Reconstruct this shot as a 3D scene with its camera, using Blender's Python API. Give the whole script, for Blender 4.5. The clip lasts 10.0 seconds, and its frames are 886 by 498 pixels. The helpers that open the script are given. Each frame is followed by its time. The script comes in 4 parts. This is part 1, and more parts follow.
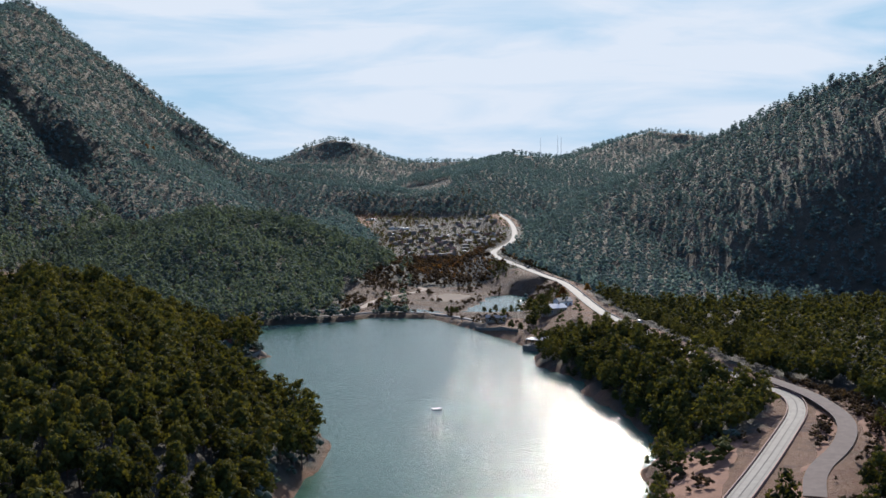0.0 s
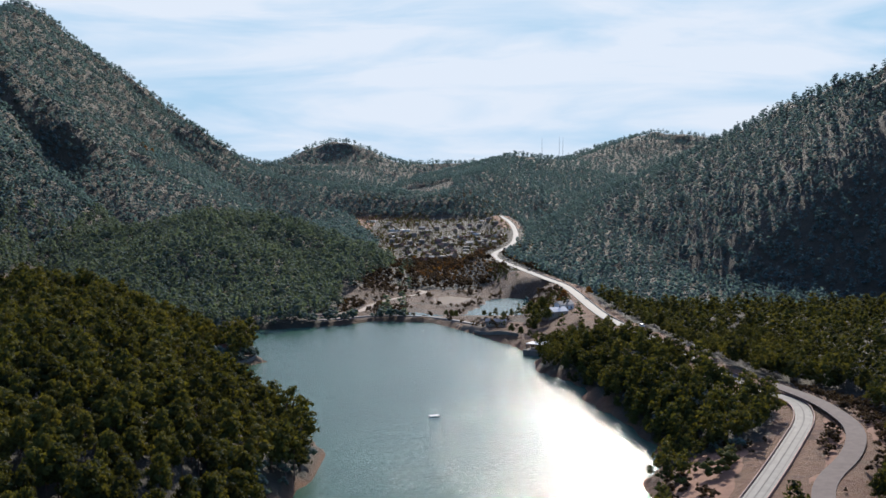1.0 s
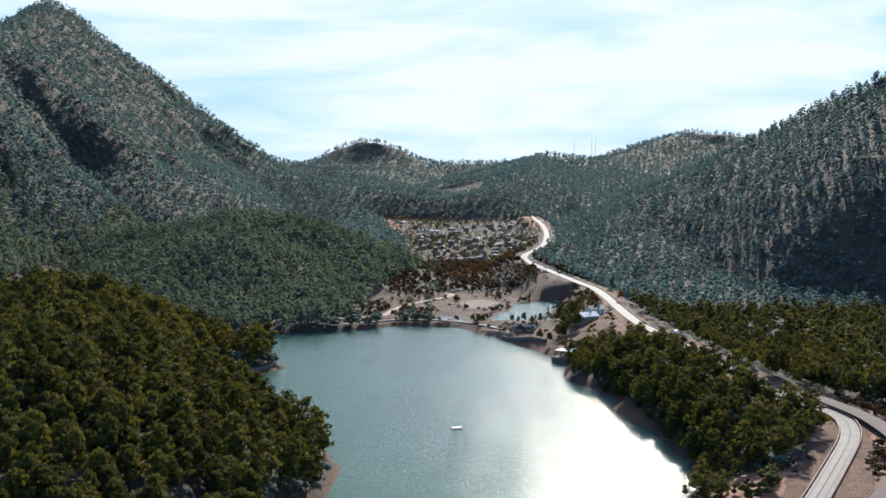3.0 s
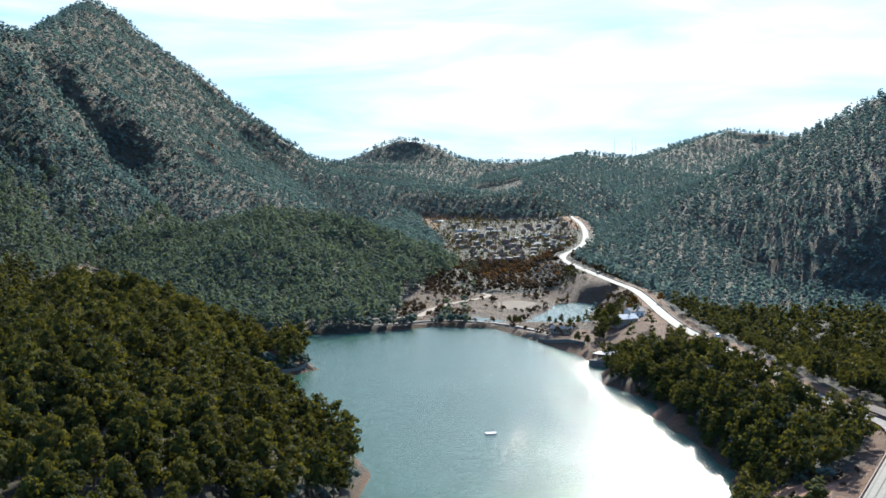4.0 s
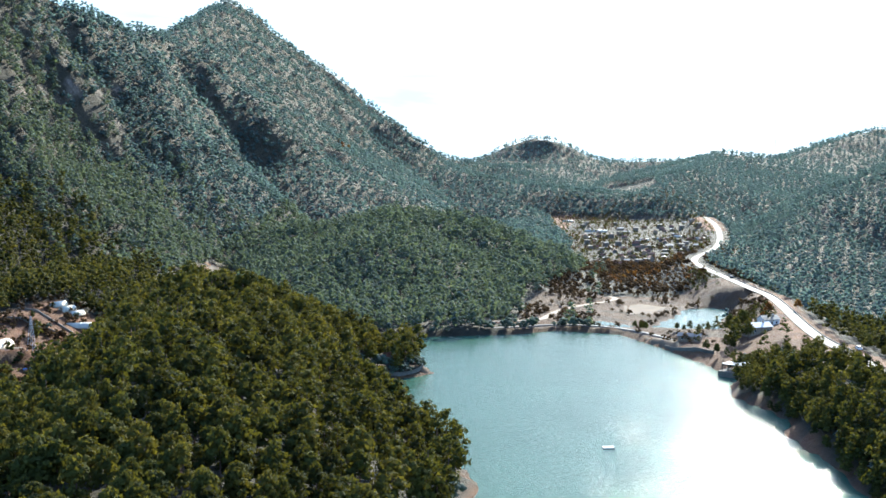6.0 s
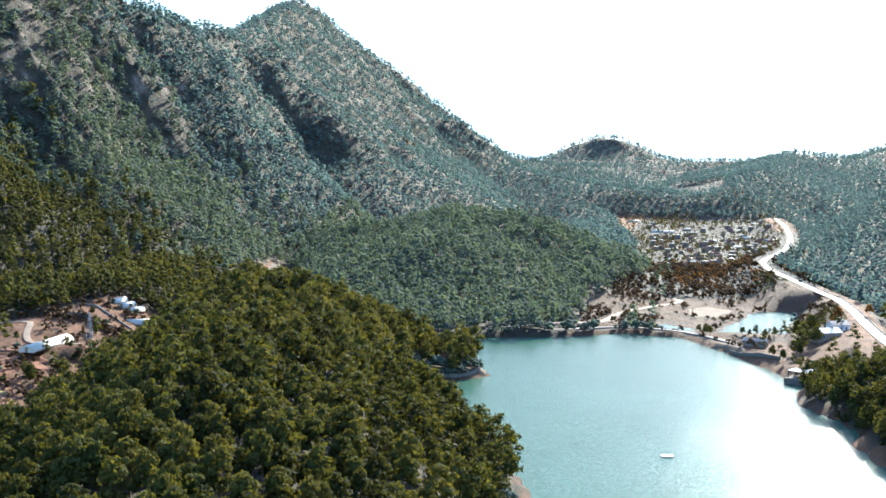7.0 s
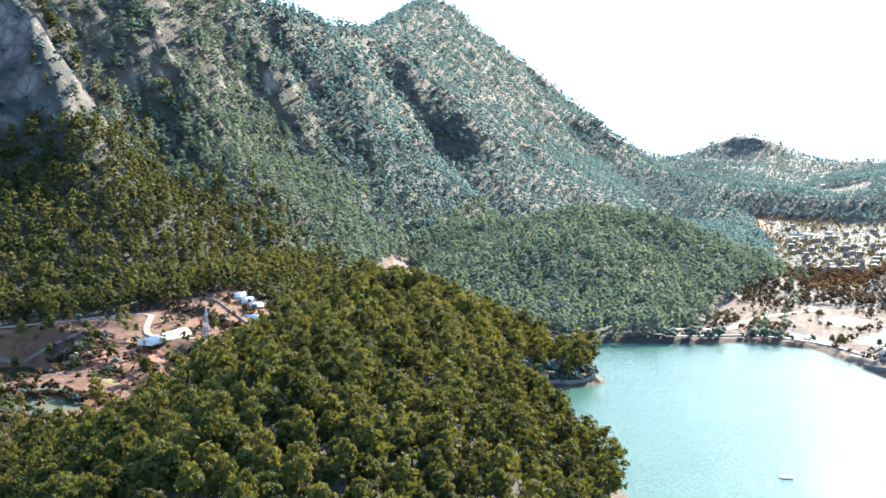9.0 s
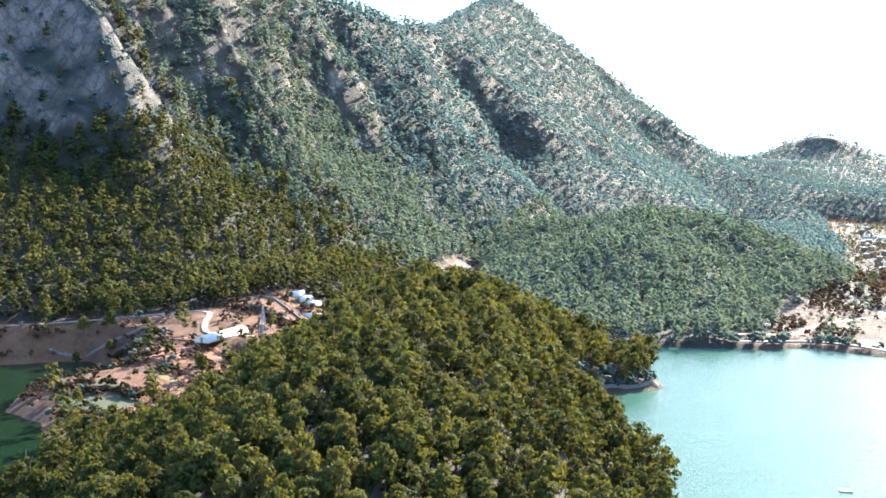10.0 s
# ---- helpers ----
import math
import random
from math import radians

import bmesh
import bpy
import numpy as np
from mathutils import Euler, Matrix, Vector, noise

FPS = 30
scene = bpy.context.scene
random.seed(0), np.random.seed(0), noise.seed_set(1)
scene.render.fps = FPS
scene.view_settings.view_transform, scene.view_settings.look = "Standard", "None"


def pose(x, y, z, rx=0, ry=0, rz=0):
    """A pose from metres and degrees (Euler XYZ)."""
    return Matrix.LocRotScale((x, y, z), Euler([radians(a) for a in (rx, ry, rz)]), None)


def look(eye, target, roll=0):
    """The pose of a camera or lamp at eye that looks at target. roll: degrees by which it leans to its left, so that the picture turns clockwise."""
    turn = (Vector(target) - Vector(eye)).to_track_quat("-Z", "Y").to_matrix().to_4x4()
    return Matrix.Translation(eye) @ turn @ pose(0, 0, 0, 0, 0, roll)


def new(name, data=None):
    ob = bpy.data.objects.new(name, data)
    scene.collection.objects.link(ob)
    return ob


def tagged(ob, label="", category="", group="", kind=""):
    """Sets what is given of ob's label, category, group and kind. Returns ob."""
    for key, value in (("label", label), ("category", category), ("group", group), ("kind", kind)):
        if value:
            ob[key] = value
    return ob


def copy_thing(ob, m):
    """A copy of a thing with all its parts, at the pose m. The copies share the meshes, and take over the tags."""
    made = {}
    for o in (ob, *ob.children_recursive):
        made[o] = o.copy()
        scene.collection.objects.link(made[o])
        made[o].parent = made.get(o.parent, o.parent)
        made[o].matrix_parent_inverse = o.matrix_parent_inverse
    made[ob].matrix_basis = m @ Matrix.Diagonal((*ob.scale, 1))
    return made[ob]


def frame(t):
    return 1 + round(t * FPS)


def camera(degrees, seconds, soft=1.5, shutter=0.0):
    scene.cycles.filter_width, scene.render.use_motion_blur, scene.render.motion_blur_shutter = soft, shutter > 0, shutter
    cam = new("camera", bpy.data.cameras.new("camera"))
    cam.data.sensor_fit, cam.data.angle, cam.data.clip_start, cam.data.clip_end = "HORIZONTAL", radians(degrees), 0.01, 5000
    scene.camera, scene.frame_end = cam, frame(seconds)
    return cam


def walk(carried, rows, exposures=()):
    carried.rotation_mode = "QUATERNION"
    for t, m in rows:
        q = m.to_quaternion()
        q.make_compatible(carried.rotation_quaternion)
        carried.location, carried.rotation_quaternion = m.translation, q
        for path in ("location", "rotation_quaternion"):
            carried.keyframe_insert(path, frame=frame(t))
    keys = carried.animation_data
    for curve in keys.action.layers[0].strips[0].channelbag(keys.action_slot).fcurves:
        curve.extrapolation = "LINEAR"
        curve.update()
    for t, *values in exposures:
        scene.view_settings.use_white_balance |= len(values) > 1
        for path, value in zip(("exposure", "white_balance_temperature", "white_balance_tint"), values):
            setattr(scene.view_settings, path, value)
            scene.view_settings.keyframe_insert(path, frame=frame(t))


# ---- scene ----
cam = camera(42.81, 10.0, soft=1.6)


def turned(left, up, lean):
    """A camera's turn: degrees to the left of +y, above the horizon, and of lean."""
    return pose(0, 0, 0, 0, 0, left) @ pose(0, 0, 0, 90 + up, 0, 0) @ pose(0, 0, 0, 0, 0, lean)


PATH = [
    (0, pose(-0.00, -0.00, 90.00) @ turned(-0.000, -4.943, -0.255)),
    (0.5, pose(0.83, 4.61, 89.84) @ turned(0.056, -4.868, -0.295)),
    (1, pose(1.60, 9.24, 89.75) @ turned(0.112, -4.863, -0.348)),
    (1.5, pose(2.35, 13.87, 89.66) @ turned(0.162, -4.848, -0.364)),
    (2, pose(3.07, 18.45, 89.52) @ turned(0.330, -4.841, -0.399)),
    (2.5, pose(3.77, 23.04, 89.32) @ turned(0.952, -4.827, -0.391)),
    (4, pose(5.71, 36.95, 88.92) @ turned(3.752, -4.875, -0.278)),
    (4.5, pose(6.41, 41.13, 88.76) @ turned(5.100, -4.853, -0.266)),
    (5, pose(7.25, 45.20, 88.67) @ turned(6.849, -4.870, -0.190)),
    (5.5, pose(8.23, 49.18, 88.68) @ turned(8.575, -4.900, -0.149)),
    (6, pose(9.34, 53.06, 88.75) @ turned(10.485, -4.928, -0.128)),
    (7.5, pose(12.40, 63.43, 88.90) @ turned(15.540, -5.061, 0.284)),
    (8, pose(13.66, 66.41, 89.21) @ turned(17.321, -5.118, 0.391)),
    (8.5, pose(15.03, 69.15, 89.55) @ turned(19.015, -5.163, 0.503)),
    (9, pose(16.48, 71.65, 89.97) @ turned(20.793, -5.243, 0.605)),
    (9.5, pose(18.00, 74.00, 90.46) @ turned(22.467, -5.310, 0.770)),
    (10, pose(19.65, 76.34, 90.99) @ turned(24.294, -5.403, 0.917)),
]
walk(cam, PATH, ((0, 0.4, 5850, 16), (2.5, 0.65, 5900, 15), (4.5, 1.15, 5650, 6), (5.5, 1.45, 5650, 6), (7.5, 2.05, 5750, 8), (10, 2.65, 5900, 11)))

# ---- light ----
SUN_TURN, SUN_UP = 12.0, 26.0  # degrees right of +y, degrees above the horizon
world = bpy.data.worlds.new("sky")
scene.world = world
world.use_nodes = True
wt = world.node_tree
sky = wt.nodes.new("ShaderNodeTexSky")
sky.sky_type, sky.sun_disc = "NISHITA", False
sky.sun_elevation, sky.sun_rotation = radians(SUN_UP), radians(SUN_TURN)
sky.altitude, sky.air_density, sky.dust_density, sky.ozone_density = 300, 1.3, 2.5, 4.0
cool = wt.nodes.new("ShaderNodeMix")
cool.data_type, cool.blend_type = "RGBA", "MULTIPLY"
cool.inputs[0].default_value, cool.inputs[7].default_value = 1.0, (0.93, 1.0, 1.11, 1)
wt.links.new(sky.outputs[0], cool.inputs[6])
wt.links.new(cool.outputs[2], wt.nodes["Background"].inputs[0])
wt.nodes["Background"].inputs[1].default_value = 0.15
sun = new("sun", bpy.data.lights.new("sun", "SUN"))
sun.data.energy, sun.data.angle, sun.data.color = 5.0, radians(0.6), (1.0, 0.89, 0.68)
sun_way = Vector((math.sin(radians(SUN_TURN)) * math.cos(radians(SUN_UP)), math.cos(radians(SUN_TURN)) * math.cos(radians(SUN_UP)), math.sin(radians(SUN_UP))))
sun.matrix_world = look(Vector((0, 0, 600)), Vector((0, 0, 600)) - sun_way)


# ---- materials ----
def material(name):
    m = bpy.data.materials.new(name)
    m.use_nodes = True
    t = m.node_tree
    return m, t, t.nodes["Principled BSDF"]


def node(t, kind, **inputs):
    n = t.nodes.new(kind)
    for k, v in inputs.items():
        n.inputs[k.replace("_", " ")].default_value = v
    return n


def ramp(t, fac, *stops):
    """A colour ramp: stops of (place, colour)."""
    n = t.nodes.new("ShaderNodeValToRGB")
    while len(n.color_ramp.elements) < len(stops):
        n.color_ramp.elements.new(0.5)
    for e, (at, c) in zip(n.color_ramp.elements, stops):
        e.position, e.color = at, (*c, 1)
    t.links.new(fac, n.inputs[0])
    return n.outputs[0]


def mix(t, fac, a, b, how="MIX"):
    n = t.nodes.new("ShaderNodeMix")
    n.data_type, n.blend_type = "RGBA", how
    for socket, v in ((n.inputs[0], fac), (n.inputs[6], a), (n.inputs[7], b)):
        if isinstance(v, (int, float)):
            socket.default_value = v
        elif isinstance(v, tuple):
            socket.default_value = (*v, 1)
        else:
            t.links.new(v, socket)
    return n.outputs[2]


def grain(t, scale, detail=5.0, rough=0.6, stretch=None, by="Object"):
    co = t.nodes.new("ShaderNodeTexCoord").outputs[by]
    if stretch:
        mp = t.nodes.new("ShaderNodeMapping")
        mp.inputs["Scale"].default_value = stretch
        t.links.new(co, mp.inputs[0])
        co = mp.outputs[0]
    n = node(t, "ShaderNodeTexNoise", Scale=scale, Detail=detail, Roughness=rough)
    t.links.new(co, n.inputs["Vector"])
    return n.outputs[0]


def bump(t, bsdf, height, strength, distance):
    b = node(t, "ShaderNodeBump", Strength=strength, Distance=distance)
    t.links.new(height, b.inputs["Height"])
    t.links.new(b.outputs[0], bsdf.inputs["Normal"])


def plain(name, low, high, scale=3.0, rough=0.7, metal=0.0, relief=0.02):
    """A surface that wavers between two colours at a coarse and a fine scale."""
    m, t, b = material(name)
    coarse, fine = grain(t, scale), grain(t, scale * 9, 3.0)
    c = ramp(t, coarse, (0.3, low), (0.7, high))
    c = mix(t, 0.25, c, ramp(t, fine, (0.35, tuple(v * 0.6 for v in low)), (0.65, high)))
    t.links.new(c, b.inputs["Base Color"])
    b.inputs["Roughness"].default_value, b.inputs["Metallic"].default_value = rough, metal
    bump(t, b, fine, 0.4, relief)
    return m


def foliage(name, dark, light, warm, leafy=0.42, glow=(1.3, 1.25, 0.6), sheen=0.2):
    """Needles: waxy, back-lit leaves that let some sun through, each tuft and each tree of its own shade."""
    m, t, b = material(name)
    geo, tone, info = t.nodes.new("ShaderNodeNewGeometry"), t.nodes.new("ShaderNodeAttribute"), t.nodes.new("ShaderNodeObjectInfo")
    tone.attribute_name = "tone"
    tree = t.nodes.new("ShaderNodeMath")
    tree.operation = "FRACT"
    add = t.nodes.new("ShaderNodeMath")
    t.links.new(tone.outputs["Fac"], add.inputs[0])
    t.links.new(info.outputs["Random"], add.inputs[1])
    t.links.new(add.outputs[0], tree.inputs[0])
    c = ramp(t, geo.outputs["Random Per Island"], (0.0, dark), (0.75, light), (1.0, warm))
    c = mix(t, 0.68, c, ramp(t, tree.outputs[0], (0.0, dark), (0.6, light), (1.0, warm)))
    t.links.new(c, b.inputs["Base Color"])
    b.inputs["Roughness"].default_value = 0.9
    b.inputs["Specular IOR Level"].default_value = 0.12
    b.inputs["Sheen Weight"].default_value, b.inputs["Sheen Roughness"].default_value = sheen, 0.6
    # the bluish tint of the sheen imitates haze on distant woods
    b.inputs["Sheen Tint"].default_value = (0.82, 0.92, 1.0, 1)
    c = mix(t, 0.35, c, ramp(t, grain(t, 1.4, 4.0, 0.7), (0.3, tuple(v * 0.6 for v in dark)), (0.62, warm)))
    bump(t, b, grain(t, 2.2, 4.0, 0.75), 0.7, 0.5)
    through_leaf = t.nodes.new("ShaderNodeBsdfTranslucent")
    t.links.new(mix(t, 1.0, c, glow, "MULTIPLY"), through_leaf.inputs[0])
    both = t.nodes.new("ShaderNodeMixShader")
    both.inputs[0].default_value = leafy
    t.links.new(b.outputs[0], both.inputs[1])
    t.links.new(through_leaf.outputs[0], both.inputs[2])
    t.links.new(both.outputs[0], t.nodes["Material Output"].inputs[0])
    return m


def ground_material():
    """Red-brown earth and dry grass; bare pale limestone where it is steep."""
    m, t, b = material("earth_and_limestone")
    earth = ramp(t, grain(t, 0.035, 8.0, 0.65), (0.38, (0.105, 0.032, 0.009)), (0.45, (0.26, 0.086, 0.024)), (0.53, (0.30, 0.128, 0.040)), (0.59, (0.20, 0.072, 0.020)), (0.66, (0.13, 0.076, 0.018)))
    fine = grain(t, 0.6, 6.0, 0.7)
    earth = mix(t, 0.4, earth, ramp(t, fine, (0.3, (0.06, 0.026, 0.012)), (0.7, (0.28, 0.140, 0.064))))
    rock = ramp(t, grain(t, 0.03, 9.0, 0.7, (1, 1, 0.35)), (0.32, (0.14, 0.105, 0.080)), (0.45, (0.32, 0.240, 0.185)), (0.55, (0.50, 0.390, 0.30)), (0.65, (0.42, 0.285, 0.205)))
    rock = mix(t, 0.35, rock, ramp(t, grain(t, 0.25, 8.0, 0.75, (1, 1, 0.4)), (0.38, (0.045, 0.036, 0.030)), (0.56, (0.40, 0.32, 0.26))))
    crack = node(t, "ShaderNodeTexVoronoi", Scale=0.16)
    crack.feature = "DISTANCE_TO_EDGE"
    wavy = t.nodes.new("ShaderNodeMapping")
    wavy.inputs["Scale"].default_value = (1.0, 1.0, 0.45)
    t.links.new(t.nodes.new("ShaderNodeTexCoord").outputs["Object"], wavy.inputs[0])
    t.links.new(mix(t, 0.12, wavy.outputs[0], ramp(t, grain(t, 0.3, 6.0, 0.7), (0.0, (0, 0, 0)), (1.0, (60, 60, 60))), "ADD"), crack.inputs["Vector"])
    rock = mix(t, ramp(t, crack.outputs["Distance"], (0.0, (0.75, 0.75, 0.75)), (0.16, (0, 0, 0))), rock, (0.045, 0.036, 0.030))
    rock = mix(t, 0.3, rock, ramp(t, grain(t, 0.9, 6.0, 0.8, (1, 1, 0.5)), (0.4, (0.06, 0.048, 0.040)), (0.6, (0.44, 0.34, 0.27))))
    up = t.nodes.new("ShaderNodeSeparateXYZ")
    t.links.new(t.nodes.new("ShaderNodeNewGeometry").outputs["Normal"], up.inputs[0])
    place = t.nodes.new("ShaderNodeSeparateXYZ")
    t.links.new(t.nodes.new("ShaderNodeTexCoord").outputs["Object"], place.inputs[0])
    height = t.nodes.new("ShaderNodeMapRange")
    height.inputs[1].default_value, height.inputs[2].default_value = 45, 95
    t.links.new(place.outputs[2], height.inputs[0])
    wood = t.nodes.new("ShaderNodeAttribute")
    wood.attribute_name = "tone"
    steep = mix(t, 1.0, ramp(t, up.outputs[2], (0.46, (1, 1, 1)), (0.66, (0, 0, 0))), height.outputs[0], "MULTIPLY")
    litter = ramp(t, grain(t, 0.2, 6.0, 0.7), (0.3, (0.030, 0.028, 0.014)), (0.55, (0.060, 0.048, 0.024)), (0.75, (0.092, 0.062, 0.032)))
    stony = ramp(t, grain(t, 0.08, 8.0, 0.7), (0.35, (0.026, 0.034, 0.025)), (0.5, (0.042, 0.050, 0.036)), (0.65, (0.065, 0.068, 0.050)))
    earth = mix(t, height.outputs[0], earth, stony)
    earth = mix(t, wood.outputs["Fac"], earth, litter)
    half = t.nodes.new("ShaderNodeMath")
    half.operation = "MULTIPLY"
    half.inputs[1].default_value = 0.98
    t.links.new(wood.outputs["Fac"], half.inputs[0])
    rock = mix(t, half.outputs[0], rock, litter)
    t.links.new(mix(t, steep, earth, rock), b.inputs["Base Color"])
    b.inputs["Roughness"].default_value = 0.92
    bump(t, b, grain(t, 0.14, 12.0, 0.85), 1.0, 8.0)
    return m


def water_material(name, deep, ripple):
    m, t, b = material(name)
    t.links.new(ramp(t, grain(t, 0.02, 3.0), (0.3, deep), (0.7, tuple(v * 1.15 for v in deep))), b.inputs["Base Color"])
    b.inputs["Roughness"].default_value = 0.085
    b.inputs["Specular IOR Level"].default_value = 0.10
    b.inputs["IOR"].default_value = 1.33
    small = grain(t, 0.55, 5.0, 0.65, (0.8, 1.5, 1))
    wide = grain(t, 0.09, 3.0, 0.5, (0.6, 1.5, 1))
    bump(t, b, mix(t, 0.3, small, wide), ripple, 0.42)
    return m


M_GROUND = ground_material()
M_WATER = water_material("lake_water", (0.037, 0.084, 0.058), 1.0)
M_ARM = water_material("dark_green_water", (0.005, 0.014, 0.006), 0.4)
M_POND = water_material("pond_water", (0.06, 0.11, 0.09), 0.9)
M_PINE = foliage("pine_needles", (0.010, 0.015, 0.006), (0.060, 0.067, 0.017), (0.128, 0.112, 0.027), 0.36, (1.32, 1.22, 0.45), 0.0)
# distance haze painted into the needles: paler, bluer base colour and sheen
M_HAZED = foliage("haze_toned_needles", (0.066, 0.098, 0.084), (0.098, 0.134, 0.114), (0.116, 0.148, 0.118), 0.6, (1.05, 1.25, 1.25), 0.45)
# a weaker haze tint in the base colour, between near and far pines
M_HILL = foliage("half_hazed_pine_needles", (0.036, 0.056, 0.036), (0.100, 0.128, 0.074), (0.150, 0.165, 0.086), 0.42, (1.2, 1.25, 0.8), 0.3)
M_AUTUMN = foliage("autumn_leaves", (0.08, 0.032, 0.012), (0.16, 0.066, 0.018), (0.24, 0.125, 0.030), sheen=0.0)
M_SCRUB = foliage("scrub_leaves", (0.035, 0.022, 0.011), (0.085, 0.050, 0.023), (0.130, 0.080, 0.036), sheen=0.0)
M_BARK = plain("pine_bark", (0.06, 0.035, 0.025), (0.16, 0.09, 0.06), 4.0, 0.9)
M_ROAD = plain("worn_asphalt", (0.055, 0.050, 0.044), (0.095, 0.087, 0.076), 0.4, 0.8, 0.0, 0.01)
M_SIDE = plain("old_asphalt", (0.080, 0.054, 0.042), (0.125, 0.088, 0.070), 0.4, 0.95)
M_DIRT = plain("dirt_track", (0.16, 0.11, 0.07), (0.26, 0.19, 0.13), 0.3, 0.9)


# ---- land ----
def lattice(ix, iy, seed):
    h = (ix.astype(np.int64) * 374761393 + iy.astype(np.int64) * 668265263 + seed * 974711) & 0x7FFFFFFF
    h = ((h ^ (h >> 13)) * 1274126177) & 0x7FFFFFFF
    return ((h ^ (h >> 16)) & 0xFFFF) / 65535.0


def value_noise(x, y, seed=0):
    ix, iy = np.floor(x), np.floor(y)
    fx, fy = x - ix, y - iy
    fx, fy = fx * fx * (3 - 2 * fx), fy * fy * (3 - 2 * fy)
    a, b = lattice(ix, iy, seed), lattice(ix + 1, iy, seed)
    c, d = lattice(ix, iy + 1, seed), lattice(ix + 1, iy + 1, seed)
    return (a + (b - a) * fx) * (1 - fy) + (c + (d - c) * fx) * fy


def fbm(x, y, size, octaves=4, seed=0):
    """Noise between -1 and 1 whose largest waves are so many metres long."""
    total, gain, out = 0.0, 1.0, 0.0
    for k in range(octaves):
        out = out + gain * (2 * value_noise(x / size * 2**k + 17.3 * k, y / size * 2**k - 9.1 * k, seed + k) - 1)
        total += gain
        gain *= 0.5
    return out / total


def crests(line, x, y, shape):
    """The highest of the flanks that fall from each stretch of a crest line; shape(z, d) is a flank's height at distance d."""
    out = np.full(np.shape(x), -1e9)
    for (ax, ay, az), (bx, by, bz) in zip(line, line[1:]):
        vx, vy = bx - ax, by - ay
        s = np.clip(((x - ax) * vx + (y - ay) * vy) / (vx * vx + vy * vy), 0, 1)
        out = np.maximum(out, shape(az + s * (bz - az), np.hypot(x - ax - s * vx, y - ay - s * vy)))
    return out


def along(line, x, y):
    """Distance to a line of (x, y, z) points, and the line's z there."""
    best, height = np.full(np.shape(x), 1e9), np.zeros(np.shape(x))
    for (ax, ay, az), (bx, by, bz) in zip(line, line[1:]):
        vx, vy = bx - ax, by - ay
        s = np.clip(((x - ax) * vx + (y - ay) * vy) / (vx * vx + vy * vy), 0, 1)
        d = np.hypot(x - ax - s * vx, y - ay - s * vy)
        near = d < best
        best, height = np.where(near, d, best), np.where(near, az + s * (bz - az), height)
    return best, height


def inside(line, x, y):
    """Signed distance to a closed outline of (x, y) points: negative inside."""
    ring = [(*p, 0) for p in line] + [(*line[0], 0)]
    d, _ = along(ring, x, y)
    odd = np.zeros(np.shape(x), bool)
    for (ax, ay, _), (bx, by, _) in zip(ring, ring[1:]):
        if ay != by:
            odd ^= ((ay > y) != (by > y)) & (x < (bx - ax) * (y - ay) / (by - ay) + ax)
    return np.where(odd, -d, d)


def smooth_line(line, step):
    """A line of points rounded off and cut into even steps."""
    p = np.array(line, float)
    for _ in range(3):
        p = np.concatenate([p[:1], np.stack([0.75 * p[:-1] + 0.25 * p[1:], 0.25 * p[:-1] + 0.75 * p[1:]], 1).reshape(-1, 3), p[-1:]])
    far = np.r_[0, np.cumsum(np.hypot(*np.diff(p[:, :2], axis=0).T))]
    at = np.linspace(0, far[-1], max(2, int(far[-1] / step)))
    return np.stack([np.interp(at, far, p[:, k]) for k in range(3)], 1)


LAKE = [(-42, 285), (-36, 315), (-34, 340), (-49, 376), (-69, 408), (-91, 440), (-103, 461), (-90, 474), (-76, 492), (-84, 508), (-100, 522), (-118, 560), (-100, 578), (-55, 595), (-36, 611), (-5, 603), (14, 570), (31, 533),
        (43, 507), (40, 467), (49, 452), (55, 425), (60, 385), (66, 345), (66, 328), (54, 308), (51, 285), (44, 240), (40, 60), (-20, 60), (-45, 200)]
ARM = [(-175, 180), (-192, 285), (-205, 312), (-240, 345), (-262, 352), (-275, 372), (-262, 400), (-280, 425), (-300, 430), (-330, 400), (-420, 330), (-400, 200)]
POND = [(8, 640), (14, 662), (23, 686), (29, 718), (46, 731), (55, 718), (47, 671), (40, 634), (25, 624), (10, 631)]
BASIN = [(-21, 658), (-20, 669), (-2, 653), (-1, 634)]
HILLS = [  # crest line of the ground, reach, the curve of the flank
    ([(-192, 515, 27), (-165, 455, 31), (-146, 390, 31), (-118, 300, 31), (-100, 250, 28), (-85, 150, 20)], 92, 1.7),  # near hill
    ([(-150, 480, 16), (-100, 480, 4)], 45, 1.5),
    ([(-300, 850, 6), (-235, 880, 28), (-180, 888, 38), (-147, 880, 36), (-98, 850, 17), (-60, 800, 1), (-30, 775, -6)], 112, 1.7),  # hill beyond the lake
    ([(-180, 885, 38), (-158, 760, 26), (-130, 665, 8)], 90, 1.8),
    ([(-235, 880, 25), (-205, 740, 14), (-165, 640, 4)], 80, 1.7),
    ([(-100, 840, 15), (-76, 745, 7), (-66, 690, 0)], 60, 1.6),
    ([(60, 500, 4), (78, 440, 11), (86, 385, 13), (88, 345, 9)], 34, 1.5),  # knoll by the road
    ([(560, 700, 245), (430, 900, 188), (385, 1050, 160), (360, 1190, 142), (320, 1250, 108), (290, 1250, 89), (237, 1200, 62), (114, 1050, 27), (68, 1000, 10)], 255, 1.0),
    ([(420, 470, 70), (320, 500, 42), (205, 510, 6), (150, 440, 8)], 140, 1.2),  # spur above the road
    ([(300, 300, 60), (180, 320, 14)], 120, 1.2),
]
